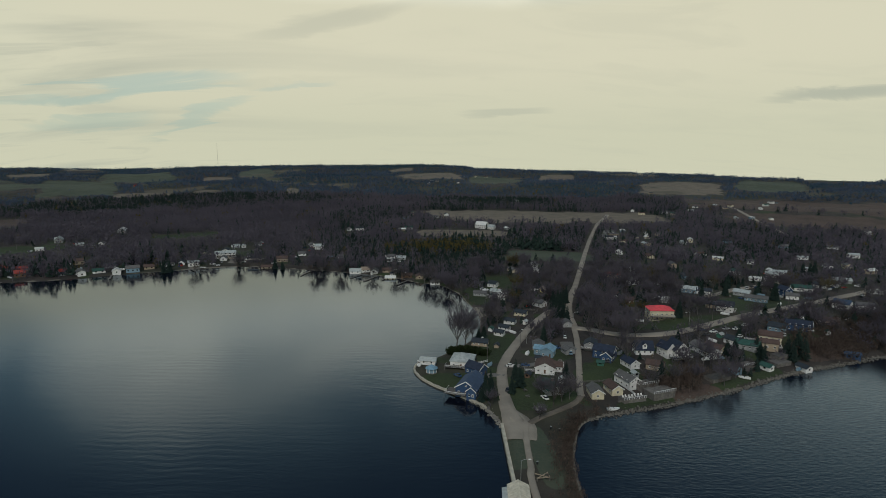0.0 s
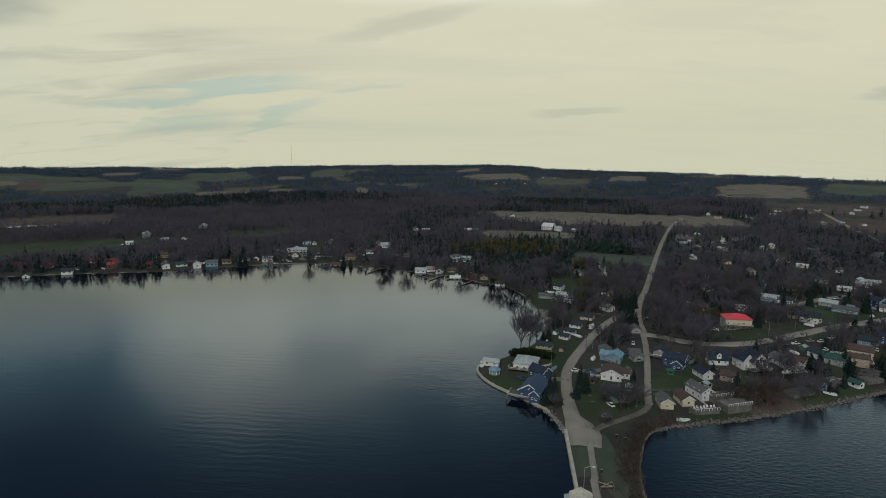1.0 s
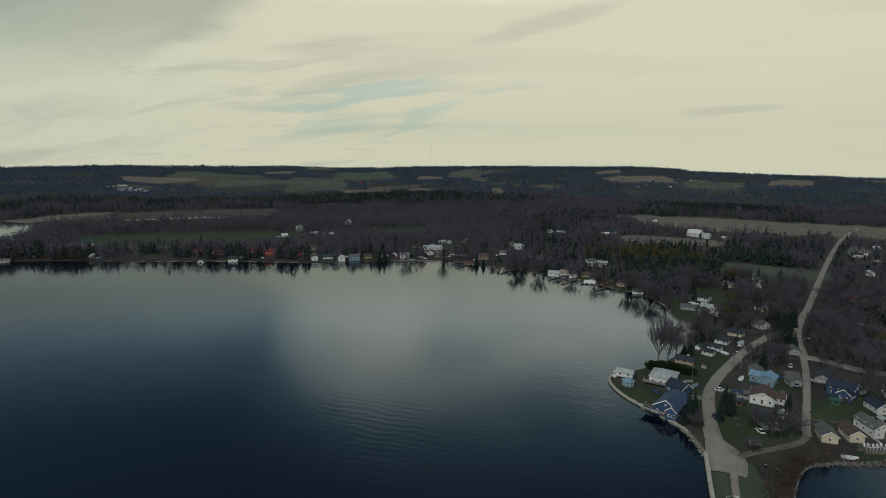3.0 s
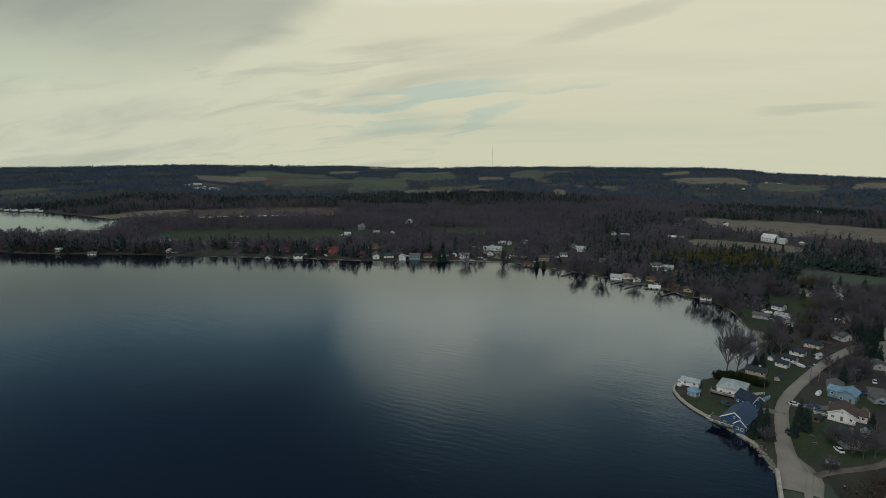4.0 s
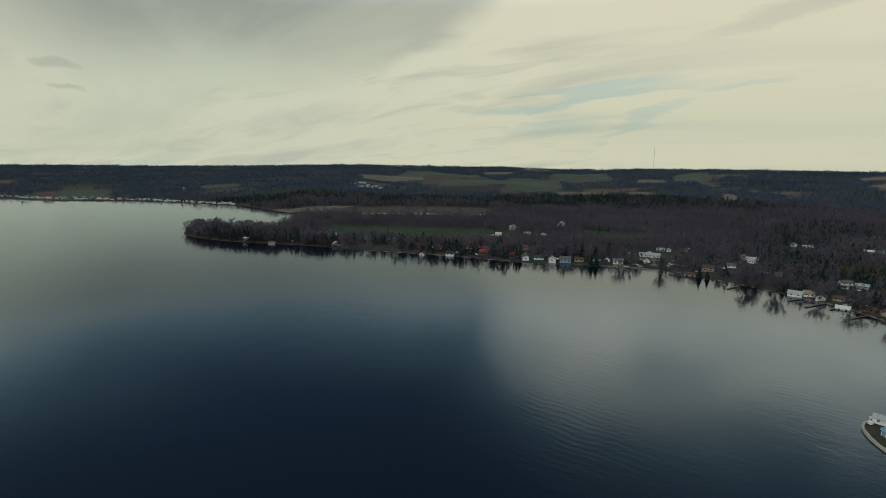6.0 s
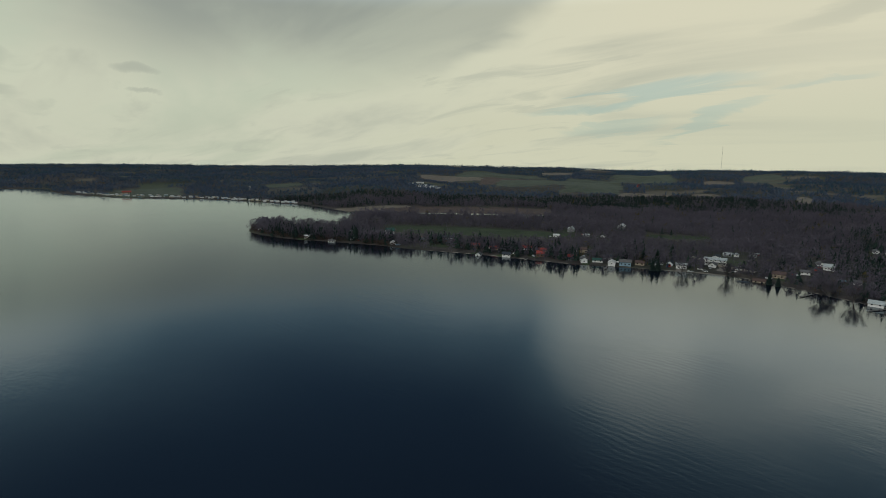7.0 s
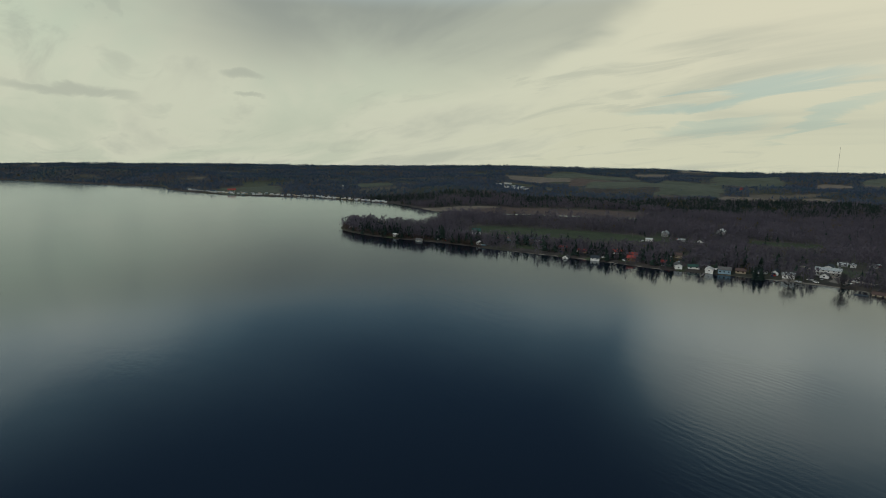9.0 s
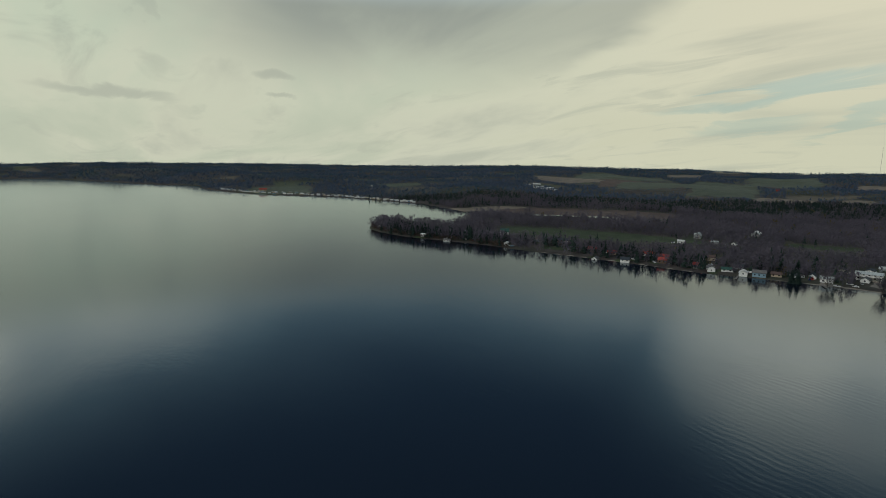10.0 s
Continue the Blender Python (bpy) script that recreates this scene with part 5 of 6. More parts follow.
HEADLAND = np.array([(-520, 408), (-590, 380), (-650, 357), (-705, 347), (-737, 362), (-722, 384), (-690, 400), (-600, 412)], float)
shrubs("headland_trees", HEADLAND, 420, 7.0, 9.0, 16.0, TWIG, "tall bare trees crowding the far headland", 9, 0, 0.5)
shrubs("headland_conifers", HEADLAND[:4], 230, 8.0, 7.0, 14.5, NEEDLE, "dark conifers standing among bare headland trees", 19, 1, 0.5)
shrubs("headland_fringe", np.array([(-500, 403), (-523, 397), (-581, 371), (-637, 345), (-703, 336), (-742, 353), (-735, 388), (-700, 428)], float), 850, 2.2, 2.0, 6.5, BRUSH, "low leafless bushes fringing the headland shore", 29, 0, 0.5)
FAR_ROW = np.array([(-698, 353), (-631, 369), (-580, 401), (-525, 419), (-475, 457), (-422, 456), (-386, 460), (-343, 480), (-312, 489), (-268, 519), (-236, 539)], float)
shrubs("shore_trees", FAR_ROW, 380, 12.0, 7.0, 15.0, TWIG, "bare trees standing between the lakeside cottages", 23, 0, 0.45)
shrubs("shore_conifers", FAR_ROW, 150, 11.0, 7.0, 15.0, NEEDLE, "dark conifers standing between the lakeside cottages", 24, 1, 0.55)
BAY_ROW = np.array([(-190, 550), (-150, 546), (-120, 535), (-90, 528), (-60, 520), (-30, 502), (-2, 484), (18, 456), (28, 426)], float)
shrubs("bay_trees", BAY_ROW, 200, 9.0, 6.0, 12.0, TWIG, "bare trees along the inner bay", 33, 0, 0.8)
shrubs("bay_conifers", BAY_ROW, 70, 11.0, 6.0, 12.0, NEEDLE, "dark conifers along the inner bay", 34, 1, 0.8)
shrubs("bay_fringe", np.array([(-227, 515), (-180, 531), (-133, 520), (-71, 502), (-38, 485), (-23, 471), (-3, 462), (13, 433), (18, 409), (24, 381)], float), 380, 1.8, 1.0, 3.4, BRUSH, "low brush along the edge of the inner bay", 35, 0, 0.6)
shrubs("spit_scrub", np.array([(44.5, 120), (44, 150), (44.5, 175), (46, 195), (51, 208), (59, 220), (66, 226)], float), 760, 3.2, 1.2, 4.6, BRUSH, "leafless brown scrub along the spit", 3)
shrubs("bank_scrub", np.array([(100, 250), (113, 258), (120, 266)], float), 170, 4.5, 3.0, 6.5, BRUSH, "leafless brown scrub on the bank below the houses", 4)
shrubs("slope_scrub", np.array([(195, 300), (215, 308), (240, 322), (275, 335), (300, 350)], float), 900, 10.0, 2.0, 7.0, BRUSH, "bare scrub covering the steep shore bank", 5)
shrubs("point_scrub", np.array([(19, 234), (21, 226), (23.5, 219)], float), 40, 1.2, 1.5, 3.5, TWIG, "bare bushes at the foot of the road", 6)
shrubs("hedge", np.array([(4, 296), (9, 298), (15, 298), (24, 293)], float), 420, 0.9, 2.6, 4.0, LEAF, "dark dense evergreen hedge behind the white house", 7, 0, 0.0, 0.13)


# ---------------------------------------------------------------- the spit: wall, gatehouse, lamp, trestle
def spit():
    w = base("retaining_wall", 24.0, 216, 0, 0, "pale concrete wall along the water of the spit", "wall")
    for i in range(12):
        y0 = -i * 8.0
        part("panel", Shape().box(-0.55, y0 - 7.95, -2.5, 0.45, y0, 1.75), CONCRETE, w)
        part("coping", Shape().box(-0.65, y0 - 7.95, 1.75, 0.55, y0, 1.95), CONCRETE, w)
    b = base("gatehouse", 24.2, 165.0, top(27, 165), -3, "small white gatehouse with a pale gabled roof beside the wall", "hut")
    part("wall", gable_body(6.2, 9.5, 2.9, 1.5), PAINT["white"], b)
    part("roof", gable_roof(6.2, 9.5, 2.9, 1.5, 0.45), ROOF["cream"], b, "pale cream metal roof")
    part("ridge_cap", Shape().box(-0.18, -5.2, 4.58, 0.18, 5.2, 4.72), ROOF["cream"], b)
    for sx in (-1, 1):
        for k in range(9):
            u = -4.6 + k * 1.15
            part("seam", Shape().tube((sx * 3.5, u, 2.98), (sx * 0.1, u, 4.64), 0.05, 0.05, 4), ROOF["cream"], b)
    part("annex", Shape().box(-5.0, -4.0, -3.0, -3.15, 4.2, 2.0), PAINT["grey"], b, "low grey lean-to")
    part("annex_roof", Shape().add([(-5.2, -4.2, 2.0), (-3.12, -4.2, 2.5), (-3.12, 4.4, 2.5), (-5.2, 4.4, 2.0), (-5.2, -4.2, 2.15), (-3.12, -4.2, 2.65), (-3.12, 4.4, 2.65), (-5.2, 4.4, 2.15)],
                                       [(0, 3, 2, 1), (4, 5, 6, 7), (0, 1, 5, 4), (1, 2, 6, 5), (2, 3, 7, 6), (3, 0, 4, 7)]), ROOF["pale"], b)
    for u in (-2.5, 2.0):
        window(b, pose(3.1, u, 1.6, 0, 0, 90), 1.2, 1.1)
    window(b, pose(0, 4.75, 1.7, 0, 0, 180), 1.2, 1.1)
    t = base("trestle", 33.6, 178, top(33.6, 178), 8, "weathered timber frame with crossed braces on the spit", "frame")
    for u in (-2.2, 2.2):
        part("post", Shape().box(u - 0.14, -1.6, 0, u + 0.14, -1.3, 1.3), TIMBER, t)
        part("post", Shape().box(u - 0.14, 1.3, 0, u + 0.14, 1.6, 1.3), TIMBER, t)
    for a, c in (((-2.2, -1.5, 1.2), (2.2, 1.5, 1.2)), ((-2.2, 1.5, 1.2), (2.2, -1.5, 1.2)), ((2.2, -1.5, 1.3), (2.2, 1.5, 1.3)), ((-2.2, -1.5, 1.3), (2.2, -1.5, 1.3))):
        part("beam", Shape().tube(a, c, 0.16, 0.16, 4), PAINT["tan"], t)


def street_lamp(x, y, turn, tall=8.0):
    b = base("street_lamp", x, y, top(x, y), turn, "grey street lamp with a curved arm on a pole", "street lamp", "street lamps")
    part("pole", shared("lp", lambda: Shape().tube((0, 0, -0.3), (0, 0, 8), 0.14, 0.09, 8).mesh("pole", STEEL)), None, b)
    part("arm", shared("la", lambda: Shape().tube((0, 0, 7.9), (1.2, 0, 8.5), 0.07, 0.06, 6).tube((1.2, 0, 8.5), (2.6, 0, 8.55), 0.06, 0.05, 6).mesh("arm", STEEL)), None, b)
    part("lantern", shared("ll", lambda: Shape().box(2.3, -0.18, 8.4, 3.2, 0.18, 8.58).mesh("lantern", PAINT["white"])), None, b)


def utility_pole(x, y, turn):
    b = base("utility_pole", x, y, top(x, y), turn, "weathered wooden utility pole with a crossarm", "pole", "utility poles")
    part("pole", shared("up", lambda: Shape().tube((0, 0, -0.3), (0, 0, 10), 0.17, 0.11, 8).mesh("pole", TIMBER)), None, b)
    part("crossarm", shared("ua", lambda: Shape().box(-1.1, -0.07, 9.2, 1.1, 0.07, 9.38).mesh("crossarm", TIMBER)), None, b)
    for u in (-0.9, 0.0, 0.9):
        part("insulator", shared("ui", lambda: Shape().tube((0, 0, 9.38), (0, 0, 9.62), 0.07, 0.05, 6).mesh("insulator", PAINT["grey"])), None, b, "", pose(u, 0, 0))


def prism(sections):
    """A closed hull through cross-sections, each a list of points."""
    s = Shape()
    n = len(sections[0])
    s.add([p for q in sections for p in q], [(i * n + j, i * n + (j + 1) % n, (i + 1) * n + (j + 1) % n, (i + 1) * n + j)[::-1] for i in range(len(sections) - 1) for j in range(n)]
          + [tuple(range(n)), tuple(reversed(range((len(sections) - 1) * n, len(sections) * n)))])
    return s


def car(x, y, turn, colour, pickup=False):
    b = base("car", x, y, top(x, y) + 0.25, turn, f"{colour.replace('_', ' ')} {'pickup truck' if pickup else 'passenger car'} parked in the village", "car", "parked cars")

    def body():
        def sec(x0, w, lo, hi):
            return [(x0, -w, lo), (x0, w, lo), (x0, w * 1.0, hi * 0.8), (x0, w * 0.9, hi), (x0, -w * 0.9, hi), (x0, -w, hi * 0.8)]
        return prism([sec(-2.25, 0.80, 0.35, 0.80), sec(-1.9, 0.88, 0.28, 0.95), sec(0.8, 0.9, 0.26, 0.98), sec(1.7, 0.88, 0.28, 0.86), sec(2.2, 0.76, 0.36, 0.70)]).mesh("body", PAINT[colour])

    def cabin():
        lo, hi = ((-0.6, 1.0), (-0.3, 0.5)) if pickup else ((-1.7, 1.0), (-1.2, 0.4))
        s = Shape()
        s.add([(lo[0], -0.82, 0.94), (lo[1], -0.82, 0.94), (lo[1], 0.82, 0.94), (lo[0], 0.82, 0.94), (hi[0], -0.66, 1.45), (hi[1], -0.66, 1.45), (hi[1], 0.66, 1.45), (hi[0], 0.66, 1.45)],
              [(0, 3, 2, 1), (0, 1, 5, 4), (1, 2, 6, 5), (2, 3, 7, 6), (3, 0, 4, 7), (4, 5, 6, 7)])
        return s.mesh("cabin", GLASS)

    def lid():
        lo = (-0.3, 0.5) if pickup else (-1.2, 0.4)
        return Shape().box(lo[0], -0.66, 1.452, lo[1], 0.66, 1.50).mesh("roof", PAINT[colour])

    part("body", shared(("cb", colour), body), None, b)
    part("window", shared(("cc", pickup), cabin), None, b)
    part("roof", shared(("cr", colour, pickup), lid), None, b)
    for u in (-1.4, 1.4):
        for v in (-0.8, 0.8):
            part("wheel", shared("cw", lambda: Shape().tube((0, -0.11, 0), (0, 0.11, 0), 0.33, 0.33, 12).mesh("wheel", RUBBER)), None, b, "", pose(u, v, 0.33))


def boat(x, y, turn, colour, z=None, covered=False):
    b = base("boat", x, y, (top(x, y) if z is None else z), turn, f"{colour.replace('_', ' ')} {'tarpaulin-covered ' if covered else ''}motor boat on the shore", "boat", "boats")

    def hull():
        def sec(u, w, keel, rim):
            return [(u, 0, keel), (u, w, keel + 0.3), (u, w * 1.15, rim), (u, -w * 1.15, rim), (u, -w, keel + 0.3)]
        return prism([sec(-2.6, 0.85, 0.1, 0.95), sec(0, 0.95, 0.05, 1.0), sec(1.6, 0.65, 0.15, 1.1), sec(2.8, 0.05, 0.6, 1.25)]).mesh("hull", PAINT[colour])
    part("hull", shared(("bh", colour), hull), None, b)
    if covered:
        part("cover", shared(("bc", colour), lambda: Shape().add([(-2.6, -1, 1.0), (2.6, -0.2, 1.2), (2.6, 0.2, 1.2), (-2.6, 1, 1.0), (-2.3, 0, 1.7), (1.8, 0, 1.7)], [(0, 1, 5, 4), (1, 2, 5), (2, 3, 4, 5), (3, 0, 4), (0, 3, 2, 1)]).mesh("cover", PAINT[colour])), None, b)
    else:
        part("windscreen", shared("bw", lambda: Shape().add([(0.4, -0.8, 1.0), (0.4, 0.8, 1.0), (0.0, 0.7, 1.6), (0.0, -0.7, 1.6), (0.3, -0.8, 1.0), (0.3, 0.8, 1.0), (-0.1, 0.7, 1.6), (-0.1, -0.7, 1.6)],
                                                            [(0, 1, 2, 3), (7, 6, 5, 4), (0, 4, 5, 1), (2, 6, 7, 3), (1, 5, 6, 2), (3, 7, 4, 0)]).mesh("windscreen", GLASS)), None, b)
        part("seat", shared("bs", lambda: Shape().box(-1.6, -0.7, 0.9, -1.0, 0.7, 1.3).mesh("seat", PAINT["white"])), None, b)


def dock(ax, ay, bx, by, width=1.6):
    length = math.hypot(bx - ax, by - ay)
    b = base("dock", ax, ay, 0, math.degrees(math.atan2(by - ay, bx - ax)), "narrow grey timber dock reaching into the lake", "dock", "docks")
    n = max(3, int(length / 2.4))
    for i in range(n):
        u = length * i / n
        part("plank", Shape().box(u, -width / 2, 0.45, u + length / n - 0.06, width / 2, 0.6), TIMBER, b)
        if i % 2 == 0:
            for v in (-width / 2, width / 2):
                part("pile", shared("dp", lambda: Shape().tube((0, 0, -2), (0, 0, 0.9), 0.1, 0.1, 6).mesh("pile", TIMBER)), None, b, "", pose(u + 0.2, v, 0))


def chair(x, y, z, turn):
    b = base("garden_chair", x, y, z, turn, "white garden chair on a lakeside terrace", "chair", "garden chairs")
    for u in (-0.28, 0.28):
        for v in (-0.28, 0.28):
            part("leg", shared("gl", lambda: Shape().box(-0.04, -0.04, 0, 0.04, 0.04, 0.42).mesh("leg", PAINT["white"])), None, b, "", pose(u, v, 0))
    part("seat", shared("gs", lambda: Shape().box(-0.36, -0.34, 0.42, 0.36, 0.34, 0.5).mesh("seat", PAINT["white"])), None, b)
    part("backrest", shared("gb", lambda: Shape().add([(-0.34, 0.28, 0.5), (0.34, 0.28, 0.5), (0.34, 0.46, 1.15), (-0.34, 0.46, 1.15), (-0.34, 0.34, 0.5), (0.34, 0.34, 0.5), (0.34, 0.52, 1.15), (-0.34, 0.52, 1.15)],
                                                        [(0, 1, 2, 3), (7, 6, 5, 4), (0, 4, 5, 1), (1, 5, 6, 2), (2, 6, 7, 3), (3, 7, 4, 0)]).mesh("backrest", PAINT["white"])), None, b)


def terrace(x, y, turn, w, l, h, label, rail=False):
    b = base("terrace", x, y, top(x, y), turn, label, "terrace", "lakeside terraces")
    part("platform", Shape().box(-w / 2, -l / 2, h - 0.25, w / 2, l / 2, h), TIMBER, b)
    n = max(3, int(w / 1.2))
    for i in range(n):
        u = -w / 2 + w * i / n
        part("panel", Shape().box(u, -l / 2 + 0.1, -2.0, u + w / n - 0.08, -l / 2 + 0.3, h - 0.25), TIMBER, b)
    part("side_wall", Shape().box(-w / 2, -l / 2 + 0.3, -2.0, -w / 2 + 0.25, l / 2, h - 0.25), TIMBER, b)
    part("side_wall", Shape().box(w / 2 - 0.25, -l / 2 + 0.3, -2.0, w / 2, l / 2, h - 0.25), TIMBER, b)
    if rail:
        for i in range(n + 1):
            u = -w / 2 + w * i / n
            part("post", Shape().box(u - 0.06, -l / 2 - 0.06, h, u + 0.06, -l / 2 + 0.06, h + 1.0), PAINT["white"], b)
        part("rail", Shape().box(-w / 2, -l / 2 - 0.07, h + 1.0, w / 2, -l / 2 + 0.07, h + 1.12), PAINT["white"], b)
    return b


def gazebo(x, y):
    b = base("gazebo", x, y, top(x, y), 0, "eight-sided gazebo with a pale blue roof by the water", "gazebo")
    ring = [(math.cos(math.pi * (i + 0.5) / 4), math.sin(math.pi * (i + 0.5) / 4)) for i in range(8)]
    for c, s in ring:
        part("post", shared("gp", lambda: Shape().box(-0.09, -0.09, 0, 0.09, 0.09, 2.4).mesh("post", PAINT["white"])), None, b, "", pose(c * 2.6, s * 2.6, 0))
    part("floor", Shape().add([(c * 2.9, s * 2.9, 0.0) for c, s in ring] + [(c * 2.9, s * 2.9, 0.3) for c, s in ring], [tuple(range(8, 16))] + [(i, (i + 1) % 8, 8 + (i + 1) % 8, 8 + i) for i in range(8)]), TIMBER, b)
    part("screen", Shape().add([(c * 2.5, s * 2.5, 0.3) for c, s in ring] + [(c * 2.5, s * 2.5, 2.3) for c, s in ring], [(i, (i + 1) % 8, 8 + (i + 1) % 8, 8 + i) for i in range(8)]), PAINT["light_blue"], b)
    part("roof", Shape().add([(c * 3.2, s * 3.2, 2.4) for c, s in ring] + [(0, 0, 4.2)] + [(c * 3.2, s * 3.2, 2.3) for c, s in ring], [(i, (i + 1) % 8, 8) for i in range(8)] + [(9 + i, 9 + (i + 1) % 8, (i + 1) % 8, i) for i in range(8)] + [tuple(reversed(range(9, 17)))]), ROOF["light_blue"], b)


def radio_mast(x, y, tall):
    b = base("radio_mast", x, y, top(x, y), 0, "tall thin lattice radio mast on the far hill", "mast")
    for i in range(3):
        a = 2 * math.pi * i / 3
        part("leg", Shape().tube((0.7 * math.cos(a), 0.7 * math.sin(a), 0), (0.5 * math.cos(a), 0.5 * math.sin(a), tall), 0.11, 0.09, 5), STEEL, b)
    s = Shape()
    for k in range(int(tall / 2.5)):
        for i in range(3):
            a, c = 2 * math.pi * i / 3, 2 * math.pi * ((i + 1) % 3) / 3
            s.tube((0.65 * math.cos(a), 0.65 * math.sin(a), k * 2.5), (0.65 * math.cos(c), 0.65 * math.sin(c), k * 2.5 + 2.5), 0.05, 0.05, 3, False)
    part("bracing", s, STEEL, b)


def silo(x, y):
    b = base("silo", x, y, top(x, y), 0, "grey cylindrical farm silo with a domed cap", "silo")
    part("drum", Shape().tube((0, 0, -1), (0, 0, 9), 2.4, 2.4, 16), PAINT["grey"], b)
    part("cap", Shape().tube((0, 0, 9), (0, 0, 10.2), 2.5, 0.7, 16), ROOF["pale"], b)


def rocks(name, line, n, lo, hi, off, label):
    """Loose stones along a shore."""
    rng = np.random.RandomState(n)
    s = Shape()
    seg = np.hypot(*np.diff(line, axis=0).T)
    cum = np.concatenate([[0], np.cumsum(seg)])
    cube = np.array([(-1, -1, -1), (1, -1, -1), (1, 1, -1), (-1, 1, -1), (-0.7, -0.7, 1), (0.7, -0.7, 1), (0.7, 0.7, 1), (-0.7, 0.7, 1)]) * 0.5
    for t in rng.uniform(0, cum[-1], n):
        px, py = np.interp(t, cum, line[:, 0]), np.interp(t, cum, line[:, 1])
        px, py = px + rng.normal(0, off), py + rng.normal(0, off)
        r = rng.uniform(lo, hi)
        a = rng.uniform(0, 6.3)
        v = cube * (1 + rng.uniform(-0.3, 0.3, (8, 3))) * np.array([r, r * rng.uniform(0.6, 1.0), r * 0.7])
        v = np.stack([v[:, 0] * math.cos(a) - v[:, 1] * math.sin(a) + px, v[:, 0] * math.sin(a) + v[:, 1] * math.cos(a) + py, v[:, 2] + max(0.1, top(px, py) + r * 0.15)], 1)
        s.add(v.tolist(), [(0, 3, 2, 1), (4, 5, 6, 7), (0, 1, 5, 4), (1, 2, 6, 5), (2, 3, 7, 6), (3, 0, 4, 7)])
    tagged(new(name, s.mesh(name, ROCK)), label, "rocks", kind="stuff")


def seawall(line):
    w = tagged(new("sea_wall"), "low pale stone wall edging the grassy point", "wall")
    for i, (a, c) in enumerate(zip(line[:-1], line[1:])):
        d = math.hypot(*(c - a))
        part("stone_course", Shape().box(-0.02, -0.45, -1.5, d + 0.02, 0.45, 0.95 + 0.12 * math.sin(i * 2.3)), CONCRETE, w, "", pose(a[0], a[1], 0, 0, 0, math.degrees(math.atan2(*(c - a)[::-1]))))


spit()
for lx, ly, turn in ((26.2, 176, 0), (146.1, 331.6, 200), (79.6, 341.4, 20), (303.0, 429.6, 190), (47.1, 311.1, 190)):
    street_lamp(lx, ly, turn)
for px, py, turn in ((22.6, 278.4, 60), (42.7, 304.4, 20), (145.4, 269.3, 0), (218.4, 355.7, 30), (244.2, 376.1, 30), (162.0, 336.6, 20), (236.1, 450.1, 20), (135.1, 532.1, 5), (158.3, 610.0, 5), (108.9, 450.7, 5), (131.1, 277.8, 5),
                     (-438.2, 587.9, 30), (-420.2, 485.2, 30)):
    utility_pole(px, py, turn)
CARS = [(41.6, 228.5, 5, "grey", 0), (41.5, 275.2, -8, "blue", 1), (29.9, 248.7, 70, "dark", 0), (67.5, 291.5, 80, "light_blue", 0), (34.1, 275.0, 10, "white", 0), (178.0, 329.2, 20, "white", 0), (169.4, 322.6, 25, "white", 0), (163.8, 322.5, 20, "grey", 0),
        (154.3, 318.2, 15, "white", 1), (148.6, 314.1, 15, "dark", 0), (198.6, 350.3, 30, "white", 0), (301.6, 405.9, 30, "white", 0), (237.2, 435.0, 40, "dark", 0), (230.8, 429.4, 40, "white", 0), (238.7, 431.4, 40, "blue", 0), (245.8, 438.9, 40, "grey", 0), (252.0, 444.8, 40, "white", 0),
        (33.0, 420.3, 10, "white", 0), (31.2, 437.9, 0, "white", 0), (43.9, 432.8, 0, "red", 0), (149.0, 322.2, 10, "blue", 1), (231.8, 356.0, 30, "dark", 0), (70.0, 318.4, 80, "white", 0),
        (-50.1, 539.1, 0, "white", 0), (-42.1, 539.3, 0, "white", 1), (-189.5, 541.6, 0, "white", 0), (-188.5, 550.5, 0, "white", 1), (-192.0, 553.1, 10, "grey", 0), (-190.5, 563.0, 0, "white", 0), (-207.4, 523.9, 0, "white", 0), (-378.0, 462.8, 0, "white", 0)]
for cx, cy, turn, colour, pick in CARS:
    car(cx, cy, turn, colour, bool(pick))
for bx, by, turn, colour, cov in ((180.0, 278.2, 40, "light_blue", True), (145.6, 264.9, 155, "white", False), (-10.1, 285.7, 20, "white", False), (-11.4, 280.9, 80, "white", False), (72.4, 230.6, 5, "white", False),
                                  (-214.2, 529.5, 0, "white", False), (-232.2, 527.6, 20, "light_blue", True), (-278.8, 478.0, 20, "white", False), (-244.9, 505.7, 10, "light_blue", True), (-217.9, 516.8, 0, "white", False), (33.2, 434.3, 30, "white", True), (38.9, 410.5, 30, "white", False)):
    boat(bx, by, turn, colour, None, cov)
for a in ((-118.4, 507.3, -122.4, 488.7), (-70.1, 497.1, -78.4, 481.3), (-56.0, 490.7, -65.8, 469.0), (-27.4, 476.4, -36.8, 457.8), (23.7, 375.4, 7.4, 373.7), (-359.8, 468.5, -353.2, 448.1), (-230.9, 517.5, -220.9, 505.2), (-45.8, 491.0, -50.8, 473.6), (-283.9, 487.4, -277.2, 471.9)):
    dock(*a)
t1 = terrace(83.5, 240.0, 16, 11, 5, 1.6, "grey timber terrace with white chairs above the shore", True)
for i in range(7):
    q = t1.matrix_world @ Vector((-4.6 + i * 1.5, 0.3 * math.sin(i * 2.0), 1.6))
    chair(q.x, q.y, q.z, 16 + 20 * math.sin(i))
terrace(97.0, 244.5, 22, 12, 7, 3.2, "weathered grey boathouse with a flat deck roof", True)
terrace(94.0, 252.0, 22, 9, 5, 3.6, "grey upper deck behind the boathouse", True)
terrace(132.0, 264.0, 24, 12, 6, 1.6, "worn grey timber landing below the houses")
terrace(152.0, 277.0, 24, 8, 5, 2.2, "grey timber deck with a white ramp", True)
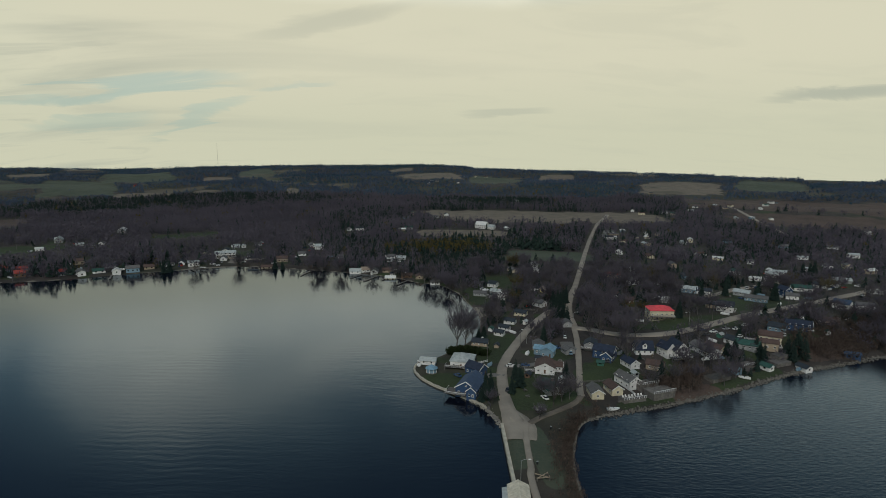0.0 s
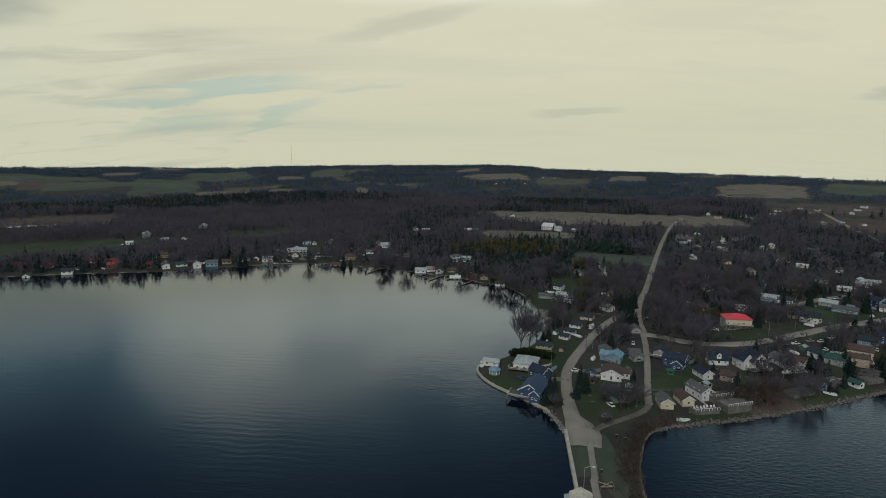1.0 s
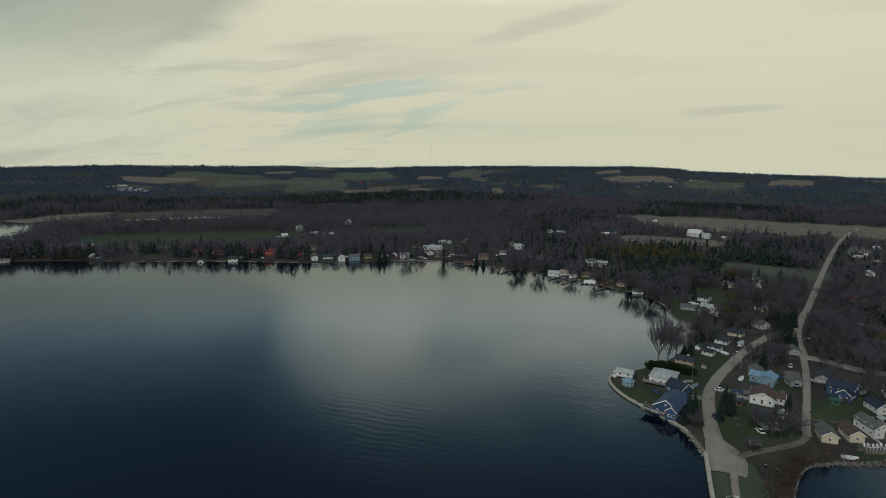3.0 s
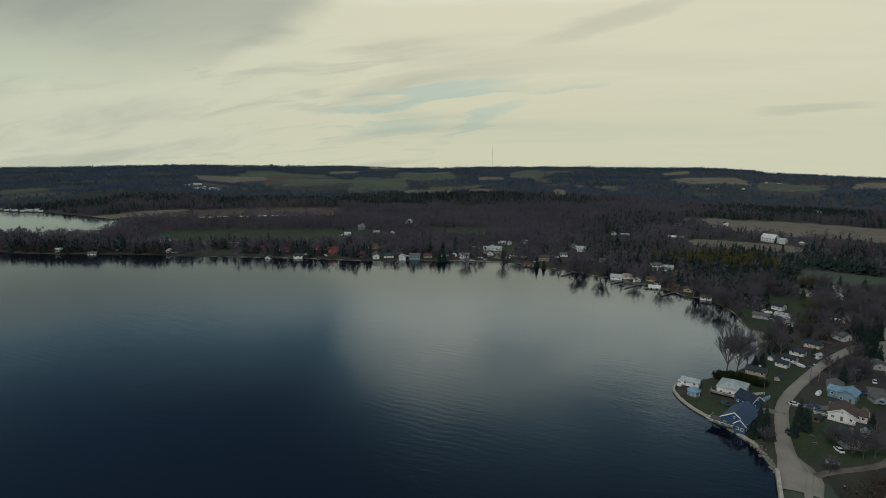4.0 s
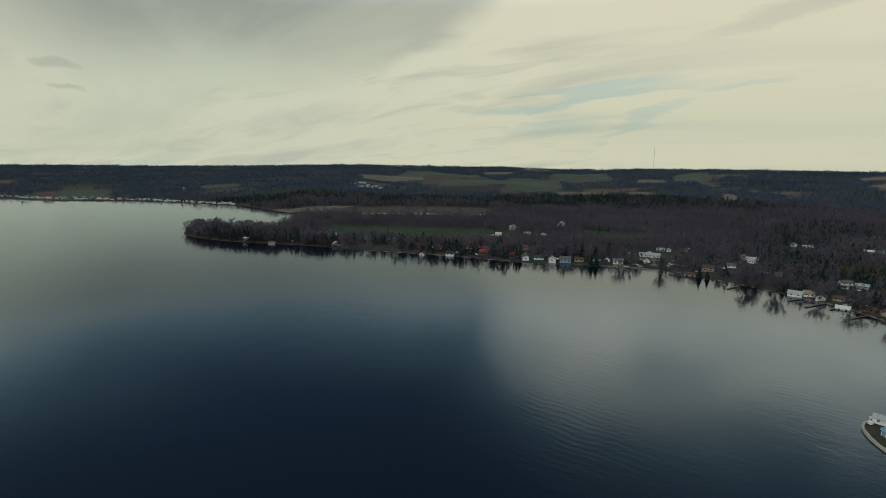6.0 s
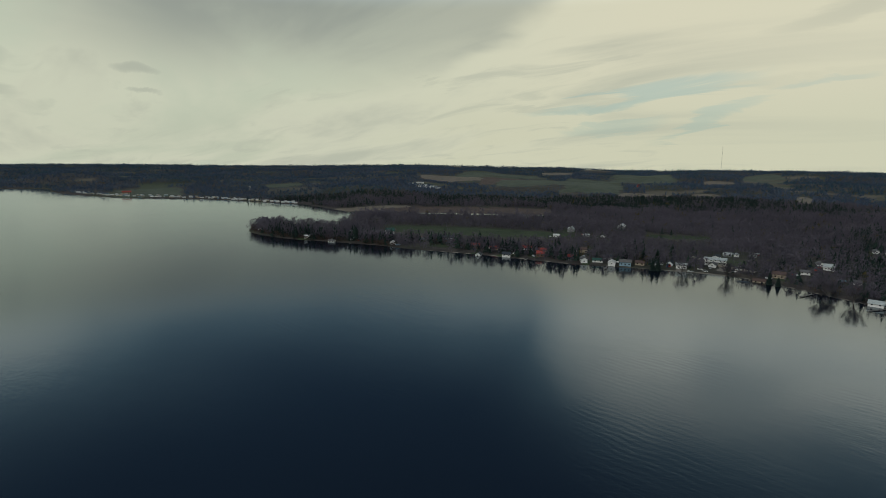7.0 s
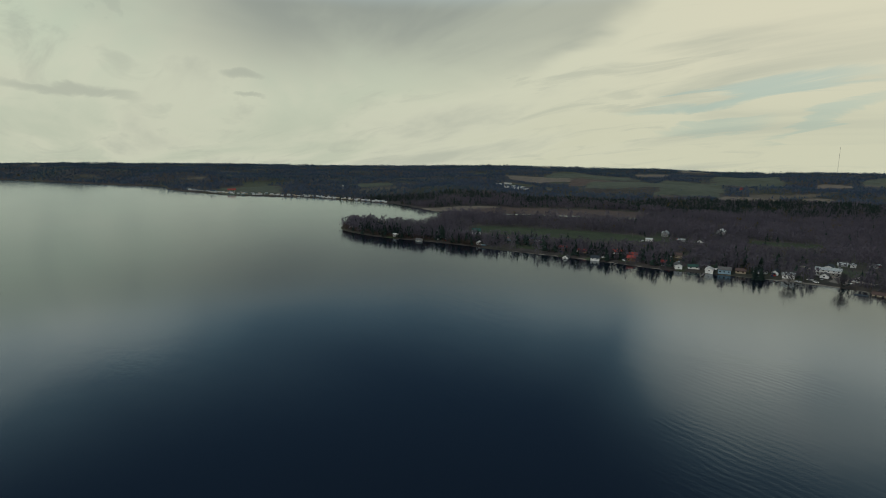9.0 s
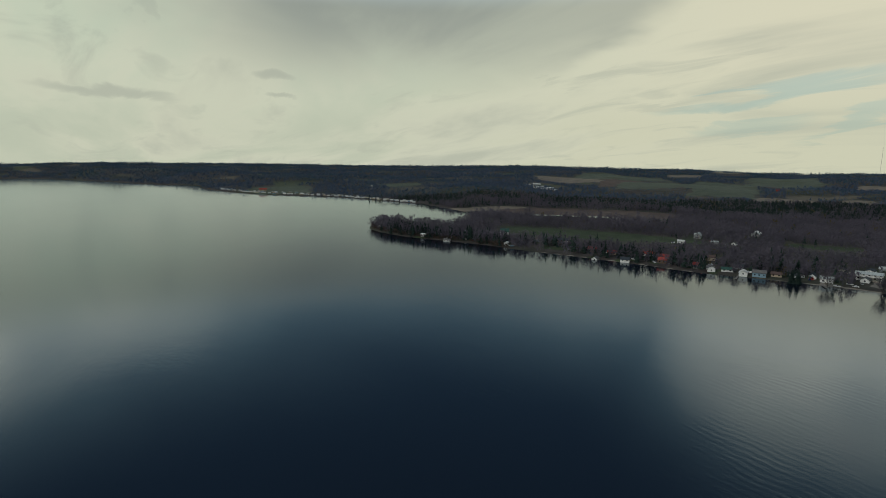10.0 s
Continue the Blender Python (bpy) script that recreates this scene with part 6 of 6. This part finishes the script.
terrace(173.0, 284.0, 22, 10, 6, 1.6, "pale timber terraces stepping down the bank")
terrace(176.0, 289.0, 22, 8, 5, 2.6, "upper timber terrace on the bank")
house(162.7, 276.9, 30, 4.5, 6, 2.6, 1.4, "white", "green", "small white boathouse with a green roof", plain=True, name="boathouse", category="boathouse", group="boathouses")
house(182.5, 278.7, 20, 5, 7, 2.4, 1.2, "white", "dark", "small white boathouse with a dark roof", plain=True, name="boathouse", category="boathouse", group="boathouses")
house(218.0, 294.8, 66, 4, 8, 2.6, 1.0, "blue", "blue", "blue boathouse standing on a shoreline dock", plain=True, name="boathouse", category="boathouse", group="boathouses")
house(143.9, 271.8, 20, 4.5, 6, 2.8, 1.6, "light_blue", "grey", "small pale blue cottage among decks", plain=True, name="boathouse", category="boathouse", group="boathouses")
dock(214.0, 295.7, 227.4, 298.5, 2.4)
gazebo(-5.2, 270.6)
radio_mast(-888.8, 2311.8, 95.0)
silo(-1357.3, 640.8)
SOUTH_SHORE = smooth_line([(240, 300), (219, 291), (188, 280), (160, 267), (132, 252), (98, 237), (71, 228), (61, 223)], 6)
NORTH_POINT = smooth_line([(24, 216), (21, 227), (17, 236), (10, 243), (2, 251), (-5, 258), (-11, 267), (-14, 277), (-11, 288)], 5)
rocks("shore_boulders", SOUTH_SHORE, 1300, 0.25, 0.85, 0.9, "grey boulders lining the shore below the cottages")
rocks("point_boulders", NORTH_POINT[:14], 130, 0.4, 1.1, 0.6, "grey stones at the foot of the point")
seawall(NORTH_POINT[8:])


# ---------------------------------------------------------------- yard clutter in the village
def picnic_table(x, y, turn):
    b = base("picnic_table", x, y, top(x, y), turn, "weathered timber picnic table on a lawn", "table", "picnic tables")
    part("tabletop", shared("pt", lambda: Shape().box(-0.9, -0.4, 0.70, 0.9, 0.4, 0.76).mesh("tabletop", TIMBER)), None, b)
    for v in (-0.75, 0.75):
        part("bench", shared("pb", lambda: Shape().box(-0.9, -0.14, 0.42, 0.9, 0.14, 0.47).mesh("bench", TIMBER)), None, b, "", pose(0, v, 0))
    for u in (-0.65, 0.65):
        part("leg", shared("pl", lambda: Shape().tube((0, -0.8, 0), (0, -0.25, 0.7), 0.05, 0.05, 4).tube((0, 0.8, 0), (0, 0.25, 0.7), 0.05, 0.05, 4).box(-0.04, -0.85, 0.36, 0.04, 0.85, 0.42).mesh("leg", TIMBER)), None, b, "", pose(u, 0, 0))


def fence(ax, ay, bx, by, mat, label):
    length, turn = math.hypot(bx - ax, by - ay), math.degrees(math.atan2(by - ay, bx - ax))
    b = base("fence", ax, ay, top((ax + bx) / 2, (ay + by) / 2), turn, label, "fence", "garden fences")
    n = max(2, int(length / 3))
    for i in range(n + 1):
        part("post", shared(("fp", mat.name), lambda: Shape().box(-0.08, -0.08, -0.8, 0.08, 0.08, 1.3).mesh("post", mat)), None, b, "", pose(length * i / n, 0, 0))
    for z in (0.45, 0.85, 1.2):
        part("rail", Shape().box(0, -0.05, z - 0.07, length, 0.05, z + 0.07), mat, b)


def wood_pile(x, y, turn):
    b = base("wood_pile", x, y, top(x, y), turn, "stacked pile of grey firewood logs", "firewood", "wood piles")
    for k in range(3):
        for i in range(5 - k):
            part("log", shared("wp", lambda: Shape().tube((0, -0.6, 0), (0, 0.6, 0), 0.24, 0.22, 7).mesh("log", TIMBER)), None, b, "", pose((i - (4 - k) / 2) * 0.5, 0.05 * ((i * 7 + k) % 3), 0.22 + k * 0.41))


def clutter():
    rng = random.Random(21)
    spots = []
    for hx, hy, turn, w, l, *_ in VILLAGE:
        for _ in range(5):
            a, q = rng.uniform(0, 2 * math.pi), rng.uniform(0.62, 0.95) * l + rng.uniform(1.5, 4)
            x, y = hx + math.cos(a) * q, hy + math.sin(a) * q
            X, Y = np.array([x]), np.array([y])
            if inland(X, Y)[0] < 4 or not clear_of(X, Y, 7.5, 2.5)[0] or any(math.hypot(x - p, y - r) < 5 for p, r in spots):
                continue
            spots.append((x, y))
            kind = rng.choice(["shed", "car", "car", "table", "pile", "boat", "fence"])
            t = turn + rng.choice([0, 90]) + rng.uniform(-15, 15)
            if kind == "shed":
                wall, roof = rng.choice(["white", "grey", "brown", "tan", "green"]), rng.choice(["grey", "dark", "green", "pale"])
                house(x, y, t, 2.8, 3.6, 2.1, 0.9, wall, roof, f"small {wall} garden shed with a {roof} roof", plain=True, name="shed", category="shed", group="garden sheds")
            elif kind == "car":
                car(x, y, t, rng.choice(["white", "grey", "dark", "blue", "red", "white"]), rng.random() < 0.3)
            elif kind == "table":
                picnic_table(x, y, t)
            elif kind == "pile":
                wood_pile(x, y, t)
            elif kind == "boat":
                boat(x, y, t, rng.choice(["white", "grey", "light_blue"]), None, True)
            else:
                fence(x - 4 * math.cos(radians(t)), y - 4 * math.sin(radians(t)), x + 4 * math.cos(radians(t)), y + 4 * math.sin(radians(t)), rng.choice([TIMBER, PAINT["white"]]), "low post and rail garden fence")


def far_clutter():
    """Sheds, boats and cars between the cottages of the far shore."""
    rng = random.Random(31)
    for hx, hy, turn, wall, _ in FAR_SHORE:
        for _ in range(2):
            a, q = rng.uniform(0, 2 * math.pi), rng.uniform(7.5, 13)
            x, y = hx + math.cos(a) * q, hy + math.sin(a) * q
            if inland_at(x, y) < 3 or not clear_of(np.array([x]), np.array([y]), 7.0, 2.0)[0]:
                continue
            kind, t = rng.choice(["boat", "boat", "car", "shed", "table"]), rng.uniform(0, 180)
            if kind == "boat":
                boat(x, y, t, rng.choice(["white", "white", "light_blue"]), None, rng.random() < 0.6)
            elif kind == "car":
                car(x, y, t, rng.choice(["white", "grey", "red", "blue"]), rng.random() < 0.3)
            elif kind == "table":
                picnic_table(x, y, t)
            else:
                paint, lid = rng.choice(["white", "grey", "brown", "red"]), rng.choice(["grey", "dark", "pale"])
                house(x, y, t, 2.8, 3.6, 2.1, 0.9, paint, lid, f"small {paint} garden shed with a {lid} roof", plain=True, name="shed", category="shed", group="garden sheds")


clutter()
far_clutter()


def barrel(x, y):
    b = base("rubbish_bin", x, y, top(x, y) + 0.25, 0, "dark metal rubbish barrel beside the turning place", "bin", "rubbish bins")
    part("drum", shared("bd", lambda: Shape().tube((0, 0, 0), (0, 0, 1.0), 0.36, 0.36, 12).mesh("drum", RUBBER)), None, b)
    part("lid", shared("bl", lambda: Shape().tube((0, 0, 1.0), (0, 0, 1.08), 0.39, 0.34, 12).mesh("lid", STEEL)), None, b)


barrel(42.8, 212.6)
barrel(45.8, 210.7)
barrel(33.4, 186.7)
